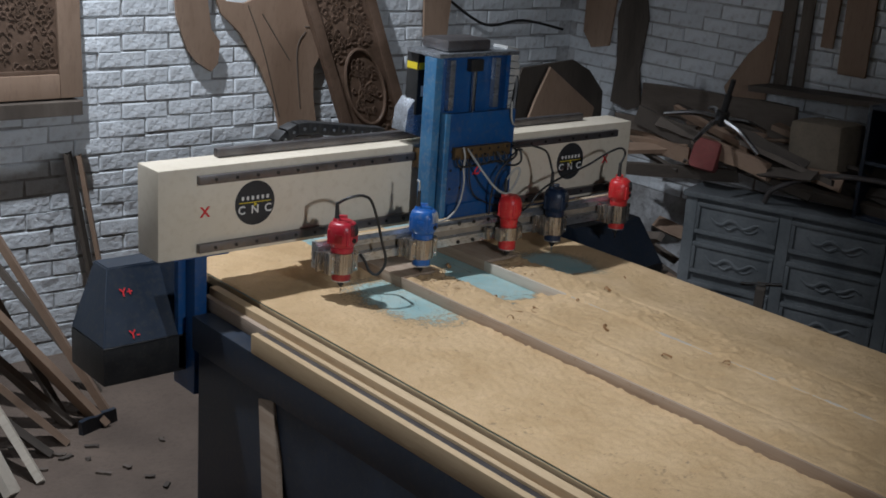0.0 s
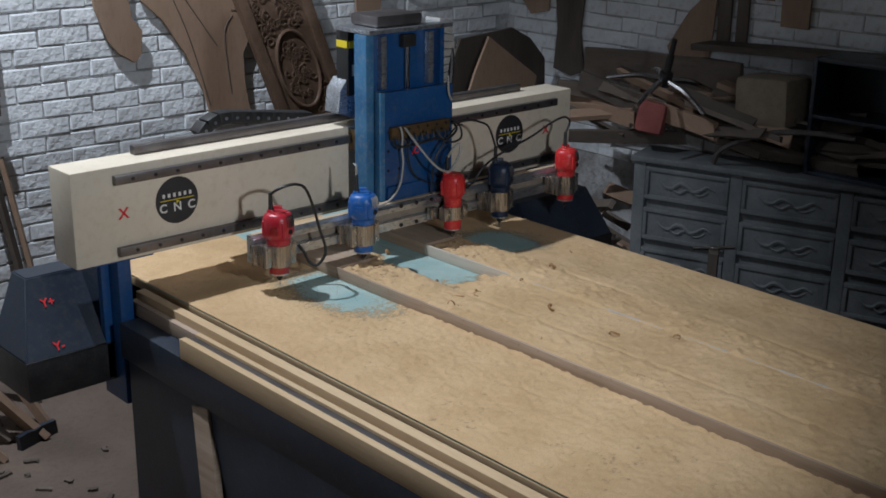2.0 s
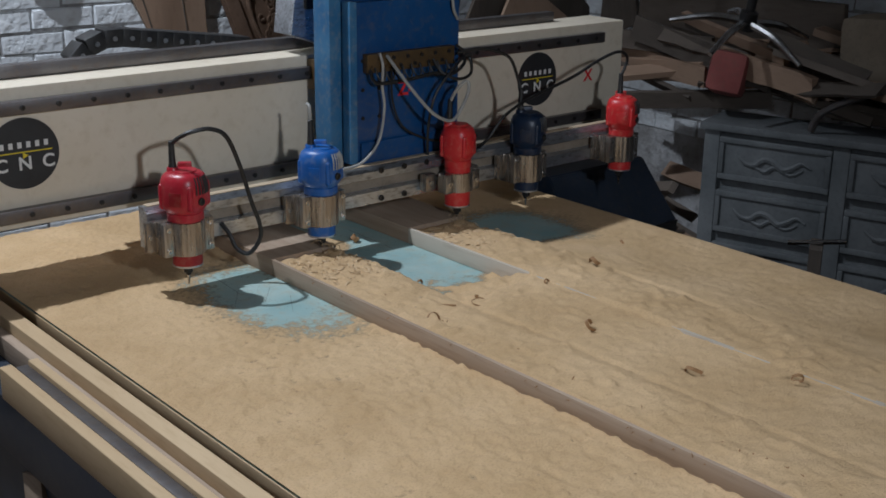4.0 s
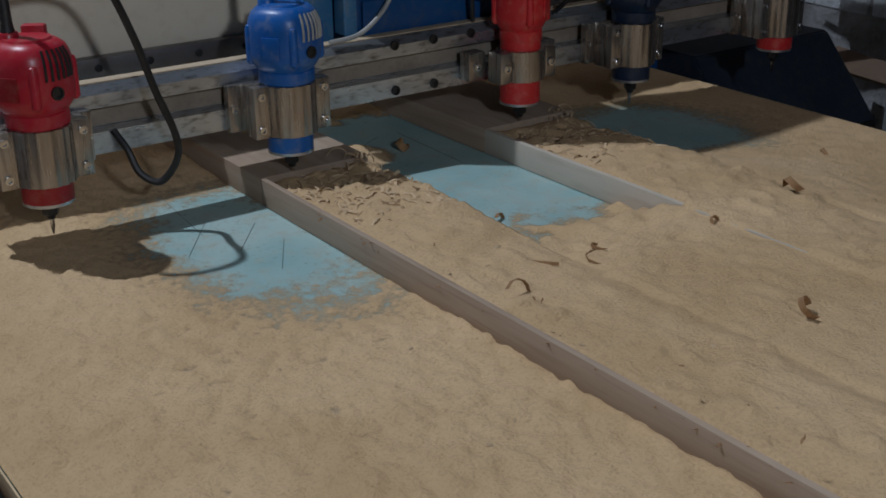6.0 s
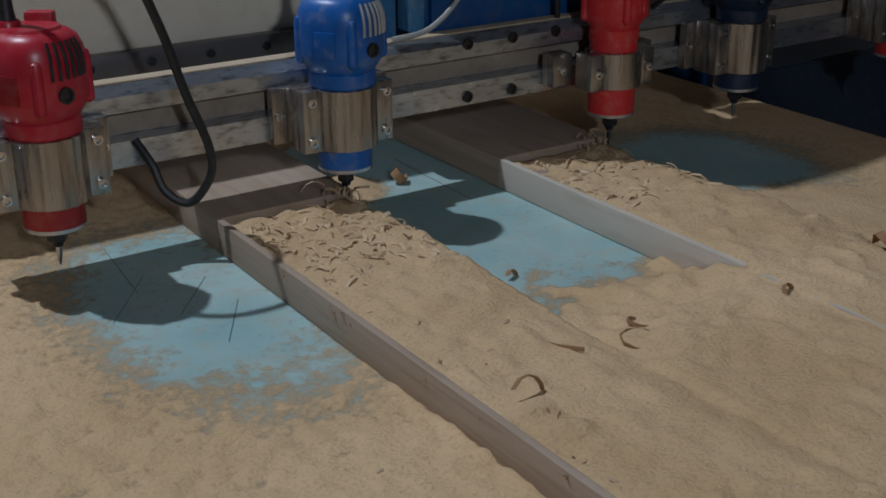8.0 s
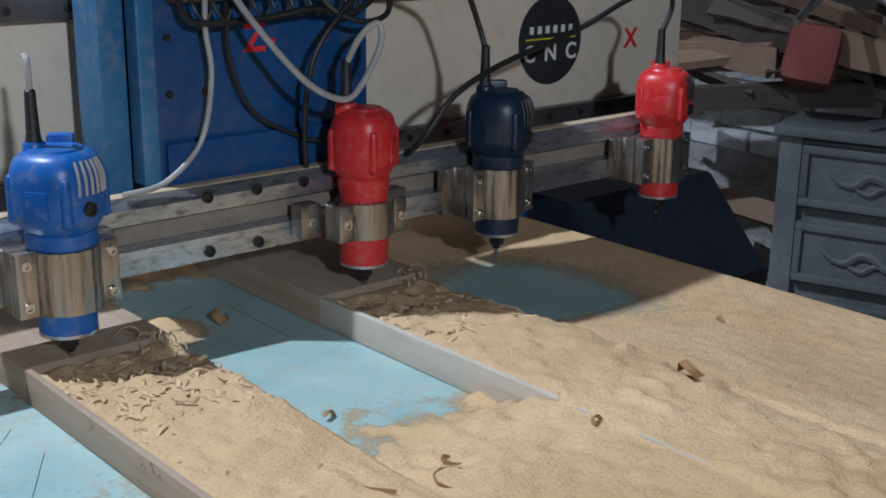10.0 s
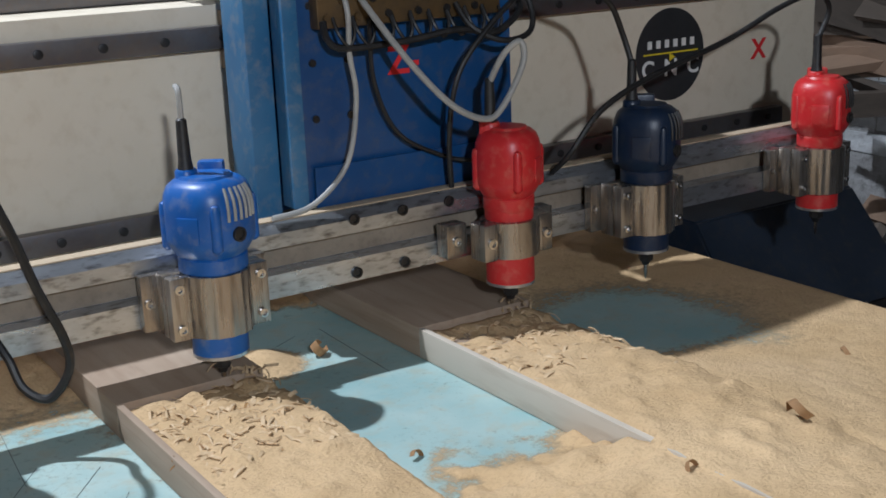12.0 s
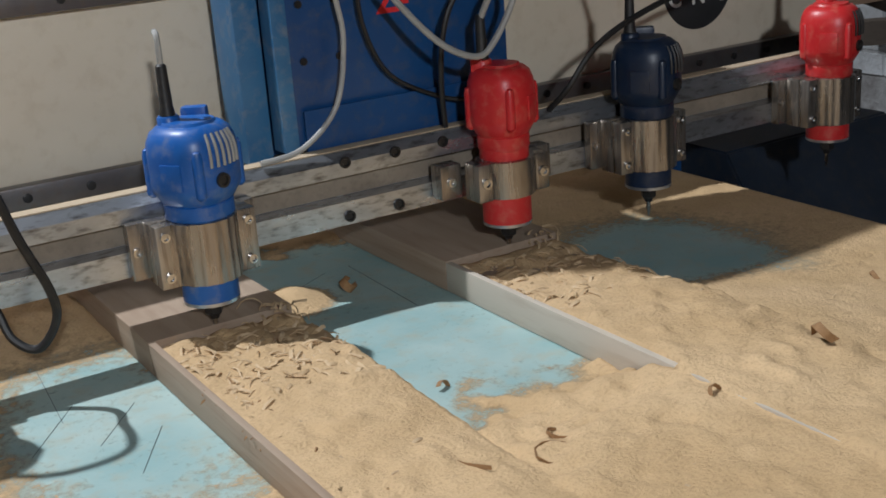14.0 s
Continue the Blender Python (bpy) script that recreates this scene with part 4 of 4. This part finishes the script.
def cabinet(m):
    root = thing("drawer_cabinet", "grey dusty wooden cabinet with carved drawer fronts", "cabinet", "", m)
    L, H, D = 1.55, 0.92, 0.25
    k = L / 1.7
    part("body", box(BM(), 0.022, D, 0, L, 0, H - 0.03, 0.004), GREYWOOD, root)
    part("top", box(BM(), -0.02, D, -0.02, L + 0.02, H - 0.029, H, 0.006), GREYWOOD, root, "dusty grey top board")
    for y in (0.0, 0.53 * k, 1.1 * k, 1.64 * k):
        part("stile", box(BM(), 0.0, 0.0215, y, y + 0.06, 0, H - 0.031, 0.003), GREYWOOD, root)
    for y0, y1 in ((0.062, 0.53 * k - 0.002), (0.53 * k + 0.062, 1.1 * k - 0.002), (1.1 * k + 0.062, 1.64 * k - 0.002)):
        for row in range(4):
            z1 = H - 0.05 - row * 0.21
            d = part("drawer", box(BM(), 0.004, 0.0215, y0, y1, z1 - 0.165, z1, 0.004), GREYWOOD, root)
            for a0, a1, b0, b1 in ((y0, y1, z1 - 0.022, z1), (y0, y1, z1 - 0.165, z1 - 0.143), (y0, y0 + 0.022, z1 - 0.142, z1 - 0.023), (y1 - 0.022, y1, z1 - 0.142, z1 - 0.023)):
                part("drawer_moulding", box(BM(), -0.006, 0.0038, a0 + 0.001, a1 - 0.001, b0, b1, 0.003), GREYWOOD, d)
            yc, zc, w = (y0 + y1) / 2, z1 - 0.083, (y1 - y0) * 0.33
            part("carved_wave", sweep(BM(), [(0.002, yc - w + 2 * w * i / 8, zc + 0.017 * math.sin(i * 1.7)) for i in range(9)], [0.004 + 0.008 * math.sin(math.pi * i / 8) for i in range(9)], 6), GREYWOOD, d, "carved wavy relief")
            part("carved_wave", sweep(BM(), [(0.002, yc - w * 0.8 + 1.6 * w * i / 8, zc - 0.02 + 0.013 * math.sin(i * 1.7 + 2)) for i in range(9)], [0.003 + 0.005 * math.sin(math.pi * i / 8) for i in range(9)], 6), GREYWOOD, d)
    return root


cabinet(pose(2.783, -0.912, FLOOR, 0, 0, 17))

# ---- scrap heaped over and beside the cabinet ----
CT = FLOOR + 0.92


def scrap(seed, count, xr, yr, zr, length, mats, direction, label):
    r = random.Random(seed)
    for i in range(count):
        c = Vector((r.uniform(*xr), r.uniform(*yr), r.uniform(*zr)))
        a = radians(direction + r.uniform(-35, 35))
        ln = r.uniform(*length)
        d = Vector((math.sin(a) * 0.35, math.cos(a), r.uniform(-0.25, 0.25))) * ln / 2
        plank("scrap_plank", label, c - d, c + d, r.uniform(0.03, 0.1), r.uniform(0.012, 0.03), r.choice(mats), r.uniform(0, 180), "plank", "scrap wood heap")


scrap(1, 40, (2.45, 2.9), (0.1, 1.15), (CT + 0.02, CT + 0.3), (0.3, 0.8), (OLDWOOD, OLDWOOD, PLYWOOD), 0, "old dusty plank in a heap of scrap wood")
scrap(2, 30, (2.2, 2.8), (0.7, 1.4), (FLOOR + 0.05, CT - 0.35), (0.3, 0.7), (OLDWOOD, PLYWOOD, OLDWOOD), 20, "old dusty offcut in a heap of scrap wood")
scrap(3, 22, (2.68, 2.95), (-0.9, 0.2), (CT + 0.02, CT + 0.22), (0.3, 0.9), (OLDWOOD,), 0, "old dusty plank in a heap of scrap wood")
scrap(4, 14, (1.9, 2.4), (0.95, 1.6), (FLOOR + 0.03, 0.25), (0.3, 0.8), (OLDWOOD, PLYWOOD, OLDWOOD), 60, "rough offcut stacked beside the cabinet")
scrap(6, 14, (1.75, 2.2), (-0.35, 0.35), (FLOOR + 0.05, 0.27), (0.4, 0.8), (OLDWOOD,), 20, "rough dark offcut stacked beside the cabinet")
scrap(5, 10, (1.75, 2.3), (0.5, 0.9), (FLOOR + 0.05, 0.35), (0.4, 0.8), (OLDWOOD, OLDWOOD, OLDWOOD), 80, "rough grey offcut stacked beside the cabinet")
plank("wall_shelf", "dusty wooden shelf board along the brick wall", (2.93, 0.66, 1.25), (2.93, -1.4, 1.36), 0.2, 0.03, OLDWOOD, 0, "shelf", "shelving")
plank("wall_shelf", "dusty wooden shelf board along the brick wall", (2.93, 1.45, 1.06), (2.93, 0.4, 1.1), 0.18, 0.03, OLDWOOD, 90, "shelf", "shelving")


def chair_base(m):
    root = thing("chair_base", "upturned five star chrome chair base on the scrap heap", "chair base", "", m)
    part("hub", lathe(BM(), [(0.03, -0.02), (0.035, 0.0), (0.033, 0.05), (0.02, 0.055)], 18), DARKSTEEL, root)
    part("gas_post", lathe(BM(), [(0.018, 0.05), (0.018, 0.14), (0.013, 0.141), (0.013, 0.22)], 16), BLACK, root)
    for i in range(5):
        a = 2 * math.pi * i / 5 + 0.5
        part("spoke", sweep(BM(), [(0.02 * math.cos(a), 0.02 * math.sin(a), 0.01), (0.14 * math.cos(a), 0.14 * math.sin(a), 0.0), (0.28 * math.cos(a), 0.28 * math.sin(a), -0.05)], [0.018, 0.014, 0.01], 8), CHROME, root, "chrome spoke")
    return root


chair_base(pose(2.4, 0.48, 1.14, 12, -8, 20))
b = BM()
box(b, -0.09, 0.09, -0.07, 0.07, 0, 0.16, 0.03)
tagged(part("red_seat_pad", b, mottled("dusty_red_cloth", (0.2, 0.05, 0.045), (0.26, 0.08, 0.07), (0.12, 0.08, 0.06), 10, 60, 0.9)), "dusty red padded seat piece on the heap", "seat pad").matrix_basis = pose(2.43, 0.58, 0.86, 8, 14, 30)
b = BM()
box(b, -0.16, 0.16, -0.11, 0.11, 0, 0.24, 0.05)
tagged(part("stuffed_sack", b, mottled("sackcloth", (0.22, 0.18, 0.13), (0.28, 0.23, 0.17), (0.12, 0.09, 0.06), 8, 60, 0.95, bump=0.5)), "dusty beige stuffed sack on the scrap heap", "sack").matrix_basis = pose(2.72, 0.06, 0.955, 0, 4, 85)
cb = thing("dark_cupboard", "dark blue open wooden cupboard on the cabinet", "cupboard", "", pose(2.74, -0.19, CT, 0, 0, 3))
for a in ((-0.1, 0.2, 0.0, 0.02, 0.0, 0.55), (-0.1, 0.2, -0.9, -0.88, 0.0, 0.55), (0.18, 0.2, -0.88, 0.0, 0.0, 0.55)):
    part("side_panel", box(BM(), *a, 0.002), DARKBLUE, cb)
for z in (0.001, 0.27, 0.531):
    part("shelf_board", box(BM(), -0.1, 0.178, -0.878, -0.001, z, z + 0.018, 0.002), DARKBLUE, cb)
tagged(part("bent_pipe", sweep(BM(), [(2.46, 0.2, 0.78), (2.46, 0.15, 0.86), (2.5, -0.05, 0.96), (2.55, -0.25, 0.99), (2.6, -0.45, 0.99)], 0.014), RAILSTEEL), "bent grey steel pipe lying on the cabinet", "pipe")
plank("upright_offcut", "dark offcut standing beside the cabinet", (1.95, -0.193, FLOOR), (1.95, -0.193, 0.541), 0.09, 0.04, OLDWOOD, 30, "offcut")
tagged(part("bent_pipe", sweep(BM(), [(1.9, -0.118, 0.54), (1.95, -0.193, 0.55), (2.0, -0.268, 0.56)], 0.008), CHROME), "thin bright metal rod beside the cabinet", "rod")
tagged(part("hanging_cable", sweep(BM(), [(2.0, 2.17, 1.55), (2.3, 2.17, 1.4), (2.6, 2.17, 1.42), (2.93, 2.15, 1.36)], 0.008), BLACK), "dark cable sagging along the wall", "cable")

# templates on the right-hand wall
R90 = Matrix(((0, 1, 0, RIGHT - 0.03), (1, 0, 0, 0), (0, 0, 1, 0), (0, 0, 0, 1)))
T2 = "templates on the shaded wall"
for o, mat, label in (([(2.06, 1.7), (2.06, 1.36), (1.98, 1.27), (1.84, 1.3), (1.8, 1.7)], PLYWOOD, "brown plywood template hung on the shaded wall"),
                      ([(1.79, 1.5), (1.76, 1.2), (1.78, 0.97), (1.64, 0.94), (1.54, 0.98), (1.58, 1.2), (1.55, 1.5), (1.6, 1.7), (1.74, 1.7)], OLDWOOD, "tall dark curved plywood template on the shaded wall"),
                      ([(0.72, 1.5), (0.82, 1.4), (0.95, 1.2), (0.92, 1.13), (0.68, 1.13), (0.66, 1.3), (0.64, 1.65), (0.7, 1.65)], PLYWOOD, "tan pointed plywood template on the shaded wall"),
                      ([(0.635, 1.75), (0.635, 1.25), (0.555, 1.25), (0.555, 1.75)], OLDWOOD, "narrow dark strip on the shaded wall"), ([(0.52, 1.75), (0.52, 1.27), (0.45, 1.27), (0.45, 1.75)], OLDWOOD, "narrow dark strip on the shaded wall"),
                      ([(0.38, 1.8), (0.38, 1.5), (0.31, 1.5), (0.3, 1.8)], PLYWOOD, "brown plywood offcut on the shaded wall"), ([(0.27, 1.9), (0.26, 1.38), (0.1, 1.38), (0.1, 1.9)], PLYWOOD, "brown plywood offcut on the shaded wall")):
    flat_board("wall_template", label, "template", o, mat, 0.0, 0.016, T2, R90)

# drag chain behind the beam
chain = thing("cable_chain", "black plastic cable drag chain lying behind the beam", "cable chain")
pts = [(-0.23, 1.257), (-0.2, 1.287), (-0.155, 1.305)] + [(-0.11 + 0.043 * i, 1.305 - 0.006 * i) for i in range(9)]
for (xa, za), (xb, zb) in zip(pts, pts[1:]):
    a = math.degrees(math.atan2(za - zb, xb - xa))
    lk = part("chain_link", box(BM(), -0.024, 0.024, -0.03, 0.03, -0.022, 0.022, 0.006, Matrix.Translation(((xa + xb) / 2, 0.45, (za + zb) / 2)) @ pose(0, 0, 0, 0, a, 0)), BLACK, chain)
    part("link_pin", lathe(BM(), [(0.006, 0), (0.006, 0.003)], 10, Matrix.Translation(((xa + xb) / 2, 0.42, (za + zb) / 2)) @ pose(0, 0, 0, 90)), ALU, lk)
part("chain_tray", box(BM(), -0.26, 1.1, 0.4005, 0.5, 1.222, 1.234, 0.002), RAILSTEEL, chain)

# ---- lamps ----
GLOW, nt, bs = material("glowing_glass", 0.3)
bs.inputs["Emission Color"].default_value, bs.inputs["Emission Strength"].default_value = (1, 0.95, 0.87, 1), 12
# Fixtures out of view: bulb, shade and cord are added around the lights.
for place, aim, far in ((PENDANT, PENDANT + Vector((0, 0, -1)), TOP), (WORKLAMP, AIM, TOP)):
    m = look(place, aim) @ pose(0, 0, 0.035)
    lampshade = thing("unseen_lamp", "unseen hanging lamp, added with a dark metal shade and glowing bulb", "lamp", "lamps", m)
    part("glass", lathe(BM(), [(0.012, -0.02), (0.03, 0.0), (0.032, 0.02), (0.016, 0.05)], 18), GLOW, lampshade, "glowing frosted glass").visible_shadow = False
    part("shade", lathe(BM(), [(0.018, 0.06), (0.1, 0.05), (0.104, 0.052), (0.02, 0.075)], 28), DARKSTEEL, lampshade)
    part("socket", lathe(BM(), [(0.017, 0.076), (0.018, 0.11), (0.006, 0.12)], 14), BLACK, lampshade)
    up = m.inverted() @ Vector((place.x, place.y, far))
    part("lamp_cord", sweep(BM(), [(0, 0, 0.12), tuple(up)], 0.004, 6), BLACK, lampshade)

# ---- bricks ----


def brick_mesh(seed, w, h):
    r = random.Random(seed)
    bm = BM()
    box(bm, 0, w, -0.0015, 0.03, 0, h)
    e = [e for e in bm.edges if abs(e.verts[0].co.y - e.verts[1].co.y) < 1e-6 and e.verts[0].co.y < 0]
    bmesh.ops.bevel(bm, geom=e, offset=0.004, segments=1, affect="EDGES")
    for v in bm.verts:
        v.co += Vector((r.uniform(-0.004, 0.004), r.uniform(-0.003, 0.002), r.uniform(-0.004, 0.004)))
    return mesh("brick", bm, WHITEBRICK)


COURSE, LONG, JOINT = 0.082, 0.245, 0.009
KINDS = [brick_mesh(i, LONG - JOINT, COURSE - JOINT) for i in range(6)]


def bricks(wall, span, z0, z1, place, limit):
    """Running bond over the stretch that shows; bricks past the limit are joined into one sheet."""
    r = random.Random(5)
    spots, row, z = [], 0, z0
    while z < z1:
        u = span[0] - (LONG / 2 if row % 2 else 0)
        while u < span[1]:
            spots.append((abs(z - 1.15), u + r.uniform(-0.004, 0.004), z + r.uniform(-0.002, 0.002) + 0.004 * math.sin(u * 2.3)))
            u += LONG
        z, row = z + COURSE, row + 1
    spots.sort()
    for k, (_, u, z) in enumerate(spots[:limit]):
        ob = new("brick", KINDS[r.randrange(6)])
        ob.parent, ob.matrix_basis = wall, place(u, z) @ pose(0, r.uniform(-0.003, 0.003), 0, 0, r.uniform(-0.6, 0.6), 0)
    co, faces = [], []
    for _, u, z in spots[limit:]:
        me, m, n = KINDS[r.randrange(6)], place(u, z), len(co)
        co += [tuple(m @ v.co) for v in me.vertices]
        faces += [[n + i for i in p.vertices] for p in me.polygons]
    if co:
        me = bpy.data.meshes.new("brick_courses")
        me.from_pydata(co, [], faces)
        me.materials.append(WHITEBRICK)
        ob = new("brick_courses", me)
        ob.parent = wall
        tagged(ob, "rough whitewashed brick courses", "", "", "stuff")


bricks(wall_back, (-1.7, 2.9), FLOOR, 1.85, lambda u, z: pose(u, BACK, z), 290)
bricks(wall_right, (-2.15, 1.4), 0.5, 1.95, lambda u, z: pose(RIGHT, -u, z, 0, 0, -90), 220)


def motions():
    """The carriage sweeps to and fro along the beam."""
    xs = [(0.0, 0.105), (0.5, 0.084), (1.0, 0.064), (1.5, 0.097), (2.0, 0.132), (2.5, 0.168), (2.7, 0.172), (3.1, 0.18), (3.6, 0.172), (4.3, 0.14), (4.8, 0.11), (5.0, 0.092),
          (5.5, 0.066), (6.0, 0.066), (6.5, 0.095), (7.0, 0.126), (7.5, 0.163), (8.0, 0.185), (8.5, 0.17), (8.7, 0.156), (9.4, 0.108), (10.2, 0.066),
          (10.8, 0.066), (11.0, 0.072), (11.5, 0.106), (12.0, 0.144), (12.5, 0.169), (13.0, 0.172), (13.5, 0.146), (14.0, 0.096)]
    for ob, offset in MOVERS:
        walk(ob, [(t, pose(x + offset, 0, 0)) for t, x in xs])


motions()
